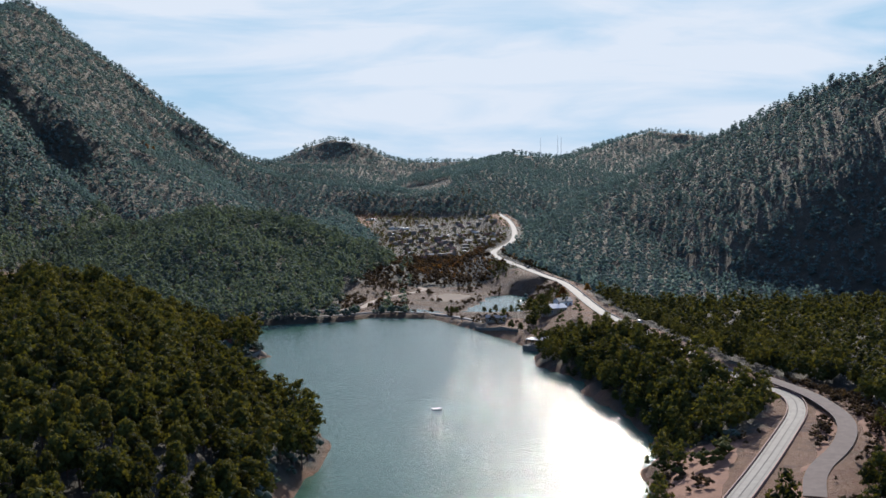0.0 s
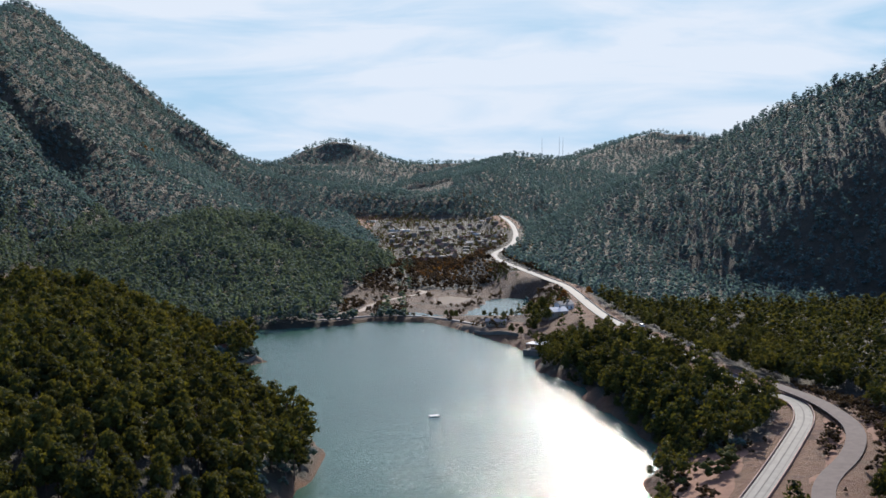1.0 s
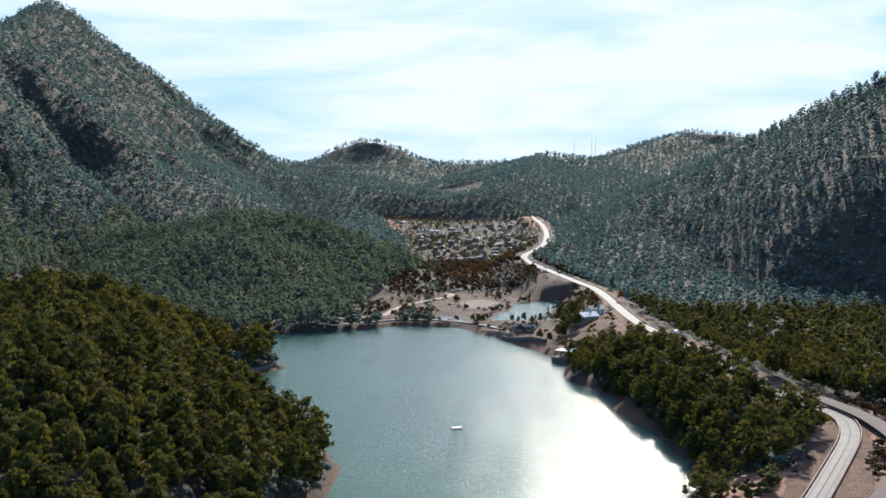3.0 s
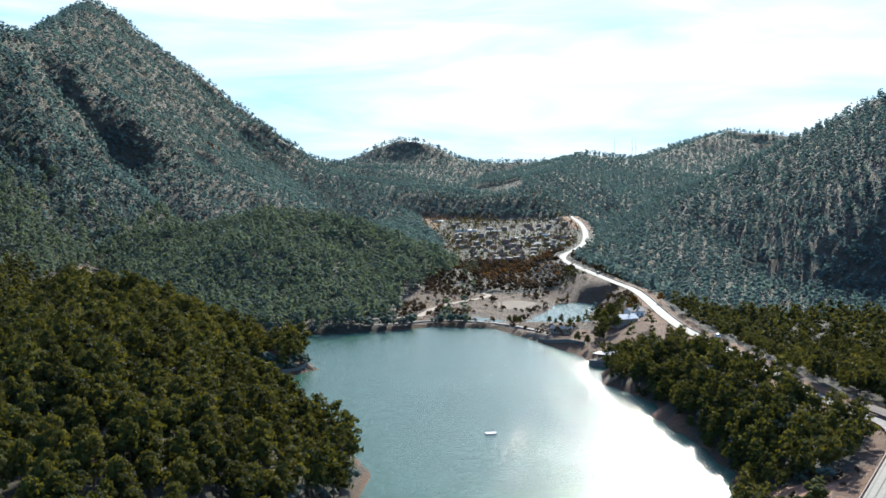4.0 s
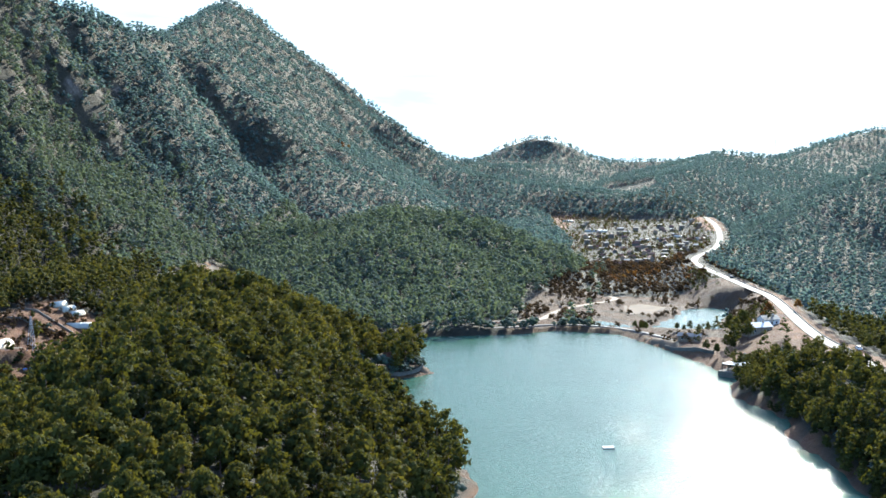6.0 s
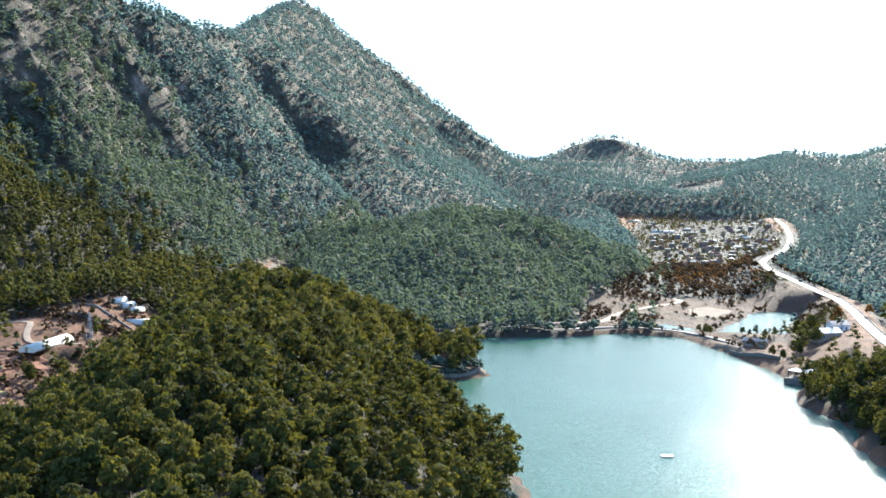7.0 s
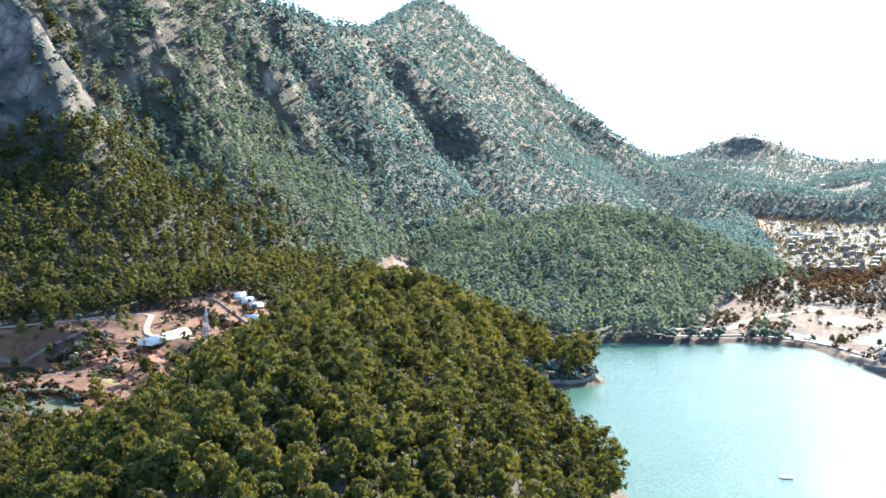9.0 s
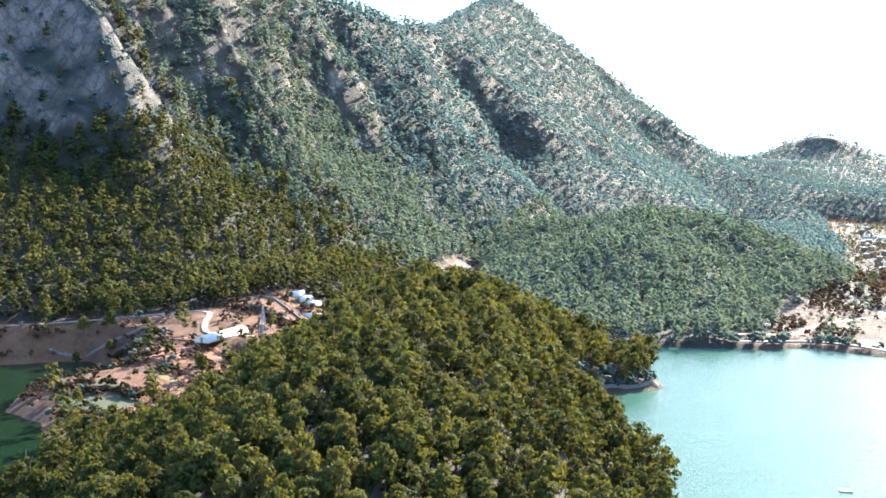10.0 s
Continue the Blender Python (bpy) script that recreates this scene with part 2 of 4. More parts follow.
WALLS = [  # crest, fall per metre
    ([(-720, 200, 245), (-592, 440, 245), (-545, 600, 240), (-492, 760, 235), (-460, 955, 202), (-511, 1208, 210)], 1.22),
    ([(-540, 600, 238), (-450, 610, 172), (-402, 585, 108)], 1.5),
    ([(-511, 1208, 210), (-632, 1720, 316), (-615, 1760, 307), (-545, 1832, 240), (-447, 1830, 167), (-361, 1832, 94), (-262, 2000, 52)], 0.85),
    ([(-470, 860, 200), (-400, 880, 122), (-362, 890, 78), (-330, 905, 18)], 1.15),
    ([(-511, 1208, 215), (-440, 1290, 120), (-361, 1384, 26)], 1.05),
    ([(-262, 2000, 54), (-170, 2150, 48), (-120, 2309, 62), (90, 2300, 66), (131, 2050, 84), (250, 2200, 72), (480, 2600, 136), (520, 2600, 132), (620, 2600, 124), (900, 2500, 130)], 0.35),
    ([(-222, 2309, 114), (-200, 2309, 114)], 0.43),
    ([(131, 2050, 82), (60, 1750, 45), (20, 1600, 8)], 0.4),
    ([(-300, 1700, 54), (-180, 1670, 22), (-80, 1650, 6), (-30, 1620, 0)], 0.3),
]
MAIN_ROAD = [(54, 230, 8), (69.5, 261, 8), (84, 290, 8), (100.5, 325, 8), (112, 350, 8), (115.5, 369, 9), (107, 380, 10), (97.5, 405, 12.5), (91.5, 437, 13), (84, 505, 11.5), (77.5, 555, 10), (75.5, 690, 9), (67, 725, 9), (54.5, 805, 8), (41, 900, 6), (42, 950, 6), (51.5, 985, 6), (66, 1050, 6.5), (76, 1190, 7), (76, 1290, 11), (68, 1370, 14)]
SIDE_ROAD = [(88, 262, 8), (95, 284, 8), (111, 307, 8.5), (121.5, 333, 9), (122, 354, 9.5), (120, 370, 10), (112, 388, 11)]
HOOK_ROAD = [(-62, 1905, 27), (-46, 1890, 24), (-37, 1865, 20), (-22, 1842, 18), (5, 1832, 16)]
DIRT_ROAD = [(-74, 618, 2.2), (-66, 622, 2.4), (-47, 634, 1.5), (-46, 655, 0), (-43, 695, -2), (-30, 738, -4), (-18, 761, -5), (-11, 782, -5.5), (-18, 792, -5.5)]
FIELD_ROAD = [(-352, 412, 12), (-322, 432, 13), (-290, 455, 16), (-264, 470, 19), (-256, 452, 17), (-246, 438, 14), (-228, 446, 14)]
DAM = [(-68, 603, 1.5), (-58, 606, 1.6), (-36, 622, 1.6), (-4, 614, 1.6), (20, 580, 2.0)]


VILLAGE = [(-35, 950), (40, 950), (60, 1130), (70, 1420), (-20, 1500), (-120, 1540), (-95, 1400), (-55, 1130)]


def land(x, y):
    """The height of the ground."""
    x, y = np.asarray(x, float), np.asarray(y, float)
    h = -4.6 - 0.8 * np.clip((y - 700) / 200, 0, 1) + 6 * np.clip((y - 1000) / 1000, 0, 1) + 1.2 * fbm(x, y, 140, 3, 5) + np.clip(np.hypot(x, y) - 2500, 0, None) * 0.02
    edge = np.interp(y, [300, 560, 700, 900, 1400], [-165, -200, -225, -300, -270])
    side = np.clip((edge - x) / 60, 0, 1) * np.clip((2200 - y) / 400, 0, 1)
    step = 3.0 * np.round((y - 340 + 18 * fbm(x, y, 90, 2, 9)) * 0.12 / 3.0)  # terraced fields
    floor = np.clip(2 + 0.5 * step + 0.06 * (y - 340), -2, 22) + np.clip(y - 800, 0, 700) * 0.006 + 1.0 * fbm(x, y, 40, 3, 8)
    h = np.maximum(h, -6 + side * (floor + 6))
    h = np.maximum(h, np.clip((640 - y) / 30, 0, 1) * 9 - 6)
    rough = fbm(x, y, 120, 5, 3)
    east = np.interp(y, [p[1] for p in MAIN_ROAD[5:]], [p[0] for p in MAIN_ROAD[5:]]) + 6
    for line, reach, curve in HILLS:
        hill = crests(line, x, y, lambda z, d: z - (z + 6) * (d / reach) ** curve + rough * np.clip(z * 0.12, 0, 10) * np.clip(d / 40, 0.2, 1))
        if reach == 92:  # steeper on the side of the fields and above the bay
            crest_x = np.interp(y, [150, 250, 300, 390, 455, 515], [-85, -100, -118, -146, -165, -192])
            hill = hill - np.clip(crest_x - x, 0, None) * 0.26 - np.clip(x - crest_x - 35, 0, None) * 0.10 * np.clip((y - 390) / 40, 0, 1)
        if reach in (112, 60, 90):
            hill = np.where(x < -5, -7 + (hill + 7) * np.clip((-5 - x) / 50, 0, 1), -50)
        if reach == 255:
            hill = np.where(x > east, -6 + (hill + 6) * np.clip((x - east) / 90, 0, 1) ** 0.8, -50)
        h = np.where(hill > h - 4, np.maximum(h, hill) + np.clip(4 - np.abs(h - hill), 0, 4) ** 2 / 16, h)
    crag = np.abs(fbm(x, y * 0.8, 90, 6, 11))
    ribs = np.abs(fbm(x * 0.35, y, 46, 4, 14))
    warp = 1 + 0.22 * fbm(x, y, 160, 3, 21)
    for line, fall in WALLS:
        def flank(z, d):
            w = z - fall * (np.sqrt((d * warp) ** 2 + 64) - 8)
            w = w + (9 - 30 * crag - 22 * ribs) * np.clip(z / 200, 0.15, 1) * np.clip(d / 30, 0.1, 1) * np.clip((w - 30) / 60, 0.08, 1)
            return np.where(w > 75, w, 75 - (75 - w) * 0.62)
        h = np.maximum(h, crests(line, x, y, flank))
    d = inside(VILLAGE, x, y)
    k = np.clip(d / 60, 0, 1)
    h = np.where(d < 60, (-5 + 0.012 * (y - 1000) + 1.2 * fbm(x, y, 80, 3, 61)) * (1 - k) + h * k, h)
    h = h + (6.0 * fbm(x, y, 34, 3, 71) + 8.0 * np.abs(fbm(x, y, 17, 3, 73)) - 4.0 * np.abs(fbm(x, y, 8, 2, 77)) - 2) * np.clip((h - 90) / 50, 0, 1)
    for line, wide in ((SIDE_ROAD, 5), (MAIN_ROAD, 6.5), (HOOK_ROAD, 7), (DIRT_ROAD, 3), (FIELD_ROAD, 3), (DAM, 3)):
        d, z = along(line, x, y)
        k = np.clip((d - wide) / (wide * (4.5 if wide == 6.5 else 2.2)), 0, 1)
        h = np.where(k < 1, z - 0.25 + (h - z + 0.25) * k * k * (3 - 2 * k), h)
    for ring, level, bank in ((LAKE, 0, 0.7), (ARM, 0, 0.35), (POND, -3.5, 0.4), (BASIN, -3.5, 0.6)):
        d = inside(ring, x, y) + 1.6 * fbm(x, y, 16, 3, 31) + np.where(x > 30, 4.5, 0) * fbm(x * 0.2, y - 0.5 * x, 15, 2, 33)
        k = np.clip(d / 14, 0, 1)
        shore = level + 0.2 + d * bank
        h = np.where(d < 0, np.minimum(h, level - 0.3 + d * 0.25), np.where(d < 14, np.minimum(h, shore) * (1 - k) + h * k, h))
        h = np.where((d >= 0) & (d < 14), np.maximum(h, level + 0.15), h)
    return h


def spaced(knots):
    """Grid lines: knots of (place, step up to the next knot)."""
    out = []
    for (a, step), (b, _) in zip(knots, knots[1:]):
        out += list(np.linspace(a, b, max(1, round((b - a) / step)), endpoint=False))
    return np.array(out + [knots[-1][0]])


def sheet(name, xs, ys, heights, mat, tone=None):
    nx, ny = len(xs), len(ys)
    gx, gy = np.meshgrid(xs, ys)
    v = np.stack([gx, gy, heights], -1).reshape(-1, 3)
    i = (np.arange(ny - 1)[:, None] * nx + np.arange(nx - 1)).reshape(-1)
    return solid(name, v, np.stack([i, i + 1, i + nx + 1, i + nx], 1), mat, smooth=True, tone=tone)


def solid(name, verts, faces, mat, smooth=False, tone=None):
    """A mesh object from arrays of corners and of faces with equal numbers of corners."""
    verts, faces = np.asarray(verts, np.float32), np.asarray(faces, np.int32)
    me = bpy.data.meshes.new(name)
    k = faces.shape[1]
    me.vertices.add(len(verts))
    me.vertices.foreach_set("co", verts.ravel())
    me.loops.add(faces.size)
    me.loops.foreach_set("vertex_index", faces.ravel())
    me.polygons.add(len(faces))
    me.polygons.foreach_set("loop_start", np.arange(0, faces.size, k, dtype=np.int32))
    me.polygons.foreach_set("use_smooth", np.full(len(faces), smooth))
    if tone is not None:
        me.attributes.new("tone", "FLOAT", "POINT").data.foreach_set("value", np.asarray(tone, np.float32))
    me.materials.append(mat)
    me.update(calc_edges=True)
    me.validate()
    return new(name, me)


XS = spaced([(-2600, 120), (-1200, 30), (-700, 9), (-580, 3), (-330, 4), (170, 6), (450, 14), (700, 60), (2600, 60)])
YS = spaced([(-400, 60), (120, 10), (250, 4), (400, 3.2), (800, 4.5), (1100, 10), (2000, 16), (2700, 90), (4900, 90)])


def pool(name, ring, level, mat, label, outer=6.0):
    """A water surface over an outline, a little wider than it, under the ground at the banks."""
    c = np.mean(ring, axis=0)
    bm = bmesh.new()
    pts = []
    for k, (x, y) in enumerate(ring):
        ax, ay = ring[k - 1]
        bx, by = ring[(k + 1) % len(ring)]
        n = Vector((by - ay, -(bx - ax), 0)).normalized()
        if sum(p[0] * q[1] - q[0] * p[1] for p, q in zip(ring, ring[1:] + ring[:1])) < 0:
            n = -n
        pts.append(bm.verts.new((x + n.x * outer, y + n.y * outer, level)))
    bmesh.ops.triangulate(bm, faces=[bm.faces.new(pts)])
    for f in bm.faces:
        if f.normal.z < 0:
            f.normal_flip()
    me = bpy.data.meshes.new(name)
    bm.to_mesh(me)
    me.materials.append(mat)
    return tagged(new(name, me), label, "water", kind="structure")


water_lake = pool("water", LAKE, 0.0, M_WATER, "rippled turquoise lake water glittering against the sun")
pool("water", ARM, 0.0, M_ARM, "still dark green arm of the lake")
pool("water", POND, -3.5, M_POND, "pale green pond below the dam", 4)
pool("water", BASIN, -3.5, M_POND, "small pale green settling basin", 3)


def ribbon(name, line, wide, mat, label, lift=0.0, step=5.0, thick=0.3):
    """A road: a strip with thickness along a rounded line."""
    p = smooth_line(line, step)
    t = np.gradient(p[:, :2], axis=0)
    n = np.stack([t[:, 1], -t[:, 0]], 1) / np.hypot(*t.T)[:, None]
    rows = []
    for side, dz in ((-1, -thick), (-1, 0), (0, 0.06), (1, 0), (1, -thick)):
        rows.append(np.c_[p[:, :2] + n * side * wide / 2, p[:, 2] + lift + dz])
    v = np.stack(rows, 1).reshape(-1, 3)
    i = (np.arange(len(p) - 1)[:, None] * 5 + np.arange(4)).reshape(-1)
    return tagged(solid(name, v, np.stack([i, i + 1, i + 6, i + 5], 1)[:, ::-1], mat), label, "road", kind="structure")


ribbon("road", MAIN_ROAD, 5.2, M_ROAD, "two-lane asphalt road shining in the low sun")
ribbon("road", SIDE_ROAD, 5.6, M_SIDE, "disused stretch of old asphalt road")
ribbon("road", HOOK_ROAD, 10.0, M_ROAD, "distant bend of the asphalt road")
ribbon("road", DIRT_ROAD, 4.0, M_DIRT, "pale dirt track below the dam")
ribbon("road", FIELD_ROAD, 2.6, M_DIRT, "pale dirt track through the fields")


# ---- trees ----
OCTA = np.array([(1, 0, 0), (-1, 0, 0), (0, 1, 0), (0, -1, 0), (0, 0, 1), (0, 0, -0.7)])
OCTA_FACES = np.array([(4, 0, 2), (4, 2, 1), (4, 1, 3), (4, 3, 0), (5, 2, 0), (5, 1, 2), (5, 3, 1), (5, 0, 3)])


def clump(rng, tufts, spread):
    """A bunch of needles about the origin: a knobbly core and tufts that stick out of it."""
    v = list(OCTA * rng.uniform(0.6, 1.0, (6, 1)) * spread * 1.1)
    f = list(OCTA_FACES)
    for _ in range(tufts):
        d = rng.normal(size=3)
        d[2] = abs(d[2]) * 0.9 - 0.2
        d /= np.linalg.norm(d)
        s = np.cross(d, rng.normal(size=3))
        s /= np.linalg.norm(s)
        a, w = spread * rng.uniform(1.0, 1.4), spread * rng.uniform(0.14, 0.28)
        b = d * a * 0.45
        k = len(v)
        v += [b - s * w, b + s * w, d * a + s * w * 0.3]
        f.append((k, k + 1, k + 2))
    return np.array(v), np.array(f)


def crown(rng, clumps, tufts, spread, tall, wide, tip=0.5):
    """A shrub's crown, uneven and with gaps: clumps on limbs."""
    vs, fs, count = [], [], 0
    lobes = rng.uniform(0.65, 1.15, 7)
    for k in range(clumps):
        u = (k + rng.uniform(0, 1)) / clumps
        z = tall * (0.42 + 0.58 * u)
        r = wide * (1 - u) ** tip * (0.55 + 0.45 * min(1, u * 4)) * lobes[k % 7]
        a = k * 2.399 + rng.uniform(-0.5, 0.5)
        r *= rng.uniform(0.55, 1.0)
        v, f = clump(rng, tufts, spread * rng.uniform(0.75, 1.25) * (1.1 - 0.3 * u))
        vs.append(v * (1, 1, 0.8) + (r * np.cos(a), r * np.sin(a), z + rng.uniform(-0.5, 0.3)))
        fs.append(f + count)
        count += len(v)
    return np.concatenate(vs), np.concatenate(fs)


def leafy(rng, lobes, leaves, spread, tall, wide, base=0.38):
    """A pine's crown seen from near: rounded lobes on limbs, each a small core under many loose sprays of needles."""
    vs, fs, count = [], [], 0
    for k in range(lobes):
        u = (k + rng.uniform(0.1, 0.9)) / lobes
        r = wide * math.sqrt(max(0.0, 1 - (1.25 * u - 0.25) ** 2)) * rng.uniform(0.45, 1.0) * (k < lobes - 1)
        a = k * 2.399 + rng.uniform(-0.5, 0.5)
        c = np.array((r * math.cos(a), r * math.sin(a), tall * (base + (0.93 - base) * u)))
        size = spread * rng.uniform(0.75, 1.2) * (1.1 - 0.35 * u)
        vs.append(c + OCTA * rng.uniform(0.7, 1.0, (6, 1)) * size * (0.85, 0.85, 0.6))
        fs.append(OCTA_FACES + count)
        count += 6
        d = rng.normal(size=(leaves, 3))
        d[:, 2] = np.abs(d[:, 2]) - 0.35
        d /= np.linalg.norm(d, axis=1)[:, None]
        p = c + d * (1, 1, 0.7) * size * rng.uniform(0.65, 1.15, (leaves, 1))
        e1 = np.cross(d, rng.normal(size=(leaves, 3)))
        e1 /= np.linalg.norm(e1, axis=1)[:, None]
        e2 = np.cross(d, e1) + d * rng.uniform(-0.2, 0.7, (leaves, 1))
        w = size * rng.uniform(0.22, 0.42, (leaves, 1))
        vs.append(np.stack([p - e1 * w, p + e1 * w, p + e2 * w * 1.5], 1).reshape(-1, 3))
        fs.append(np.arange(leaves * 3).reshape(-1, 3) + count)
        count += leaves * 3
    return np.concatenate(vs), np.concatenate(fs)


def trunk(rng, tall, sides=6, limbs=5):
    """A tapered, slightly bent trunk with limbs, all triangles."""
    vs, fs, count = [], [], 0
    stems = [((0, 0, -0.6), (rng.normal(0, 0.25), rng.normal(0, 0.25), tall * 0.92), 0.24, 0.05)]
    for k in range(limbs):
        z, a, r = tall * rng.uniform(0.4, 0.75), rng.uniform(0, 6.28), rng.uniform(1.2, 2.4)
        stems.append(((0, 0, z), (r * math.cos(a), r * math.sin(a), z + 0.7), 0.09, 0.03))
    for a, b, ra, rb in stems:
        n = sides if ra > 0.1 else 3
        ang = np.arange(n) * 2 * np.pi / n
        ring = np.stack([np.cos(ang), np.sin(ang), 0 * ang], 1)
        v = np.concatenate([np.array(a) + ring * ra, np.array(b) + ring * rb])
        i = np.arange(n)
        j = (i + 1) % n
        f = np.concatenate([np.stack([i, j, j + n], 1), np.stack([i, j + n, i + n], 1)])
        vs.append(v)
        fs.append(f + count)
        count += len(v)
    return np.concatenate(vs), np.concatenate(fs)


def scatter(x0, x1, y0, y1, gap, seed):
    rng = np.random.default_rng(seed)
    gx, gy = np.meshgrid(np.arange(x0, x1, gap), np.arange(y0, y1, gap))
    gx = gx + (np.arange(gx.shape[0]) % 2)[:, None] * gap / 2
    p = np.stack([gx.ravel(), gy.ravel()], 1)
    return p + rng.uniform(-0.62, 0.62, p.shape) * gap, rng


def steepness(x, y):
    return np.hypot(land(x + 2, y) - land(x - 2, y), land(x, y + 2) - land(x, y - 2)) / 4


def wooded(x, y, margin=4.0):
    """Where the forest grows: how dense, 0 to 1."""
    k = np.ones(np.shape(x))
    road = np.interp(y, [p[1] for p in MAIN_ROAD[9:]], [p[0] for p in MAIN_ROAD[9:]])
    flat = (y > 585) & (land(x, y) < 4) & (x > -62) & (x < road + 6)
    k = np.where(flat & (y < 1700), 0.04 + 0.25 * (x > 62) * (y < 720), k)
    k = np.where(inside(VILLAGE, x, y) < 10, 0, k)
    k = np.where(inside(CLEARING, x, y) < 2, 0, k)
    k = np.where(inside([(-80, 1900), (14, 1850), (16, 1640), (-45, 1640)], x, y) < 0, 0.02, k)
    k = np.where((y > 590) & (y < 1100) & (x > road - 45) & (x < road + 2), 0.03, k)
    k = np.where((y > 515) & (y < 600) & (x < 72) & (x > 10), 0.10, k)
    k = np.where(inside(FIELDS, x, y) < 0, 0.03, k)
    k = np.where((x > 45) & (x < 90) & (y < 318), 0.12, k)
    k = np.where((x > 80) & (x < 140) & (y < 400) & (along(MAIN_ROAD, x, y)[0] < 32) & (along(knoll, x, y)[0] > 22), 0.03, k)
    high = land(x, y)
    patch = np.clip(0.5 + 1.6 * fbm(x, y, 70, 4, 41), 0.08, 1)
    k = np.where(high > 120, k * np.where(y > 760, 0.75 + 0.25 * patch, 0.45 + 0.55 * patch), k)
    k = np.where((high > 98) & (y > 480) & (y < 640) & (x < -300) & (x > -520), k * 0.12, k)  # the bare cliff
    k = k * np.clip(3.2 - steepness(x, y) * 1.25, 0, 1)
    for line, wide in ((MAIN_ROAD, 9), (SIDE_ROAD, 8), (HOOK_ROAD, 12), (DIRT_ROAD, 5), (FIELD_ROAD, 5), (DAM, 7)):
        k = np.where(along(line, x, y)[0] < wide, 0, k)
    for ring in (LAKE, ARM, POND, BASIN):
        k = np.where(inside(ring, x, y) < margin, 0, k)
    return k


CLEARING = [(-262, 650), (-244, 650), (-243, 700), (-252, 752), (-264, 775), (-280, 770), (-272, 735), (-268, 690)]
knoll = HILLS[6][0]
FIELDS = [(-165, 336), (-166, 370), (-172, 405), (-182, 440), (-199, 480), (-222, 528), (-258, 522), (-266, 480), (-290, 460), (-318, 439), (-352, 420), (-330, 395), (-300, 372), (-262, 345), (-240, 330)]


GX, GY = np.meshgrid(XS, YS)
ground = tagged(sheet("ground", XS, YS, land(GX, GY), M_GROUND, np.clip(wooded(GX, GY, 1.0) * 2.4 + 0.75 * ((land(GX, GY) > 25) & ((GY > 900) | (GX > 100))) + 0.9 * ((GY > 540) & (GY < 700) & (GX < np.where(GY < 612, -58, -72)) & (GX > -240)) + 0.5 * ((GY > 585) & (GY < 800) & (GX > -62) & (GX < 70) & (land(GX, GY) < 9)) + 1.0 * ((GY > 790) & (GY < 1700) & (GX > -90) & (GX < 110) & (land(GX, GY) < 8)) + 0.8 * ((GY > 1600) & (GY < 1960) & (GX > -110) & (GX < 40)), 0, 1).ravel()), "red-brown earth valley with pale limestone slopes", "ground", kind="structure")


def forest(name, places, rng, shapes, mat, label, low=0.75, high=1.25):
    """Many trees as one mesh."""
    vs, fs, tones, count = [], [], [], 0
    which = rng.integers(0, len(shapes), len(places))
    z = land(places[:, 0], places[:, 1])
    for s, (v, f) in enumerate(shapes):
        at = np.where(which == s)[0]
        if not len(at):
            continue
        size, turn = rng.uniform(low, high, len(at)), rng.uniform(0, 2 * np.pi, len(at))
        c, sn = np.cos(turn) * size, np.sin(turn) * size
        wx = v[None, :, 0] * c[:, None] - v[None, :, 1] * sn[:, None] + places[at, 0][:, None]
        wy = v[None, :, 0] * sn[:, None] + v[None, :, 1] * c[:, None] + places[at, 1][:, None]
        wz = v[None, :, 2] * (size * rng.uniform(0.9, 1.15, len(at)))[:, None] + z[at][:, None]
        vs.append(np.stack([wx, wy, wz], -1).reshape(-1, 3))
        fs.append((f[None] + (np.arange(len(at)) * len(v))[:, None, None]).reshape(-1, 3) + count)
        tones.append(np.repeat(rng.uniform(0, 1, len(at)), len(v)))
        count += len(at) * len(v)
    return tagged(solid(name, np.concatenate(vs), np.concatenate(fs), mat, smooth=True, tone=np.concatenate(tones)), label, "trees", kind="stuff")


def thinned(p, rng, margin=4.0):
    return p[rng.uniform(0, 1, len(p)) < wooded(p[:, 0], p[:, 1], margin)]


SHAPE = np.random.default_rng(5)
NEAR = [leafy(SHAPE, 13, 40, 1.5, SHAPE.uniform(10.0, 12.5), SHAPE.uniform(2.2, 2.9)) for _ in range(8)]
CLOSE = [leafy(SHAPE, 10, 24, 1.65, SHAPE.uniform(9.5, 12), SHAPE.uniform(2.1, 2.8)) for _ in range(8)]
BANK = [leafy(SHAPE, 9, 16, 1.7, SHAPE.uniform(9, 11.5), SHAPE.uniform(2.1, 2.8), 0.32) for _ in range(8)]
MIDDLE = [leafy(SHAPE, 7, 7, 1.9, SHAPE.uniform(9, 11.5), SHAPE.uniform(1.9, 2.5), 0.25) for _ in range(8)]
DISTANT = [leafy(SHAPE, 4, 4, 2.3, SHAPE.uniform(8, 10), SHAPE.uniform(1.8, 2.4), 0.18) for _ in range(8)]
FAR = [leafy(SHAPE, 2, 6, 2.9, SHAPE.uniform(7, 9), 1.5, 0.3) for _ in range(6)]
SHRUB = [crown(SHAPE, 5, 4, 1.0, 2.4, 1.4, 0.3) for _ in range(5)]
BARE = [trunk(SHAPE, 9.0, 5, 2) for _ in range(4)]


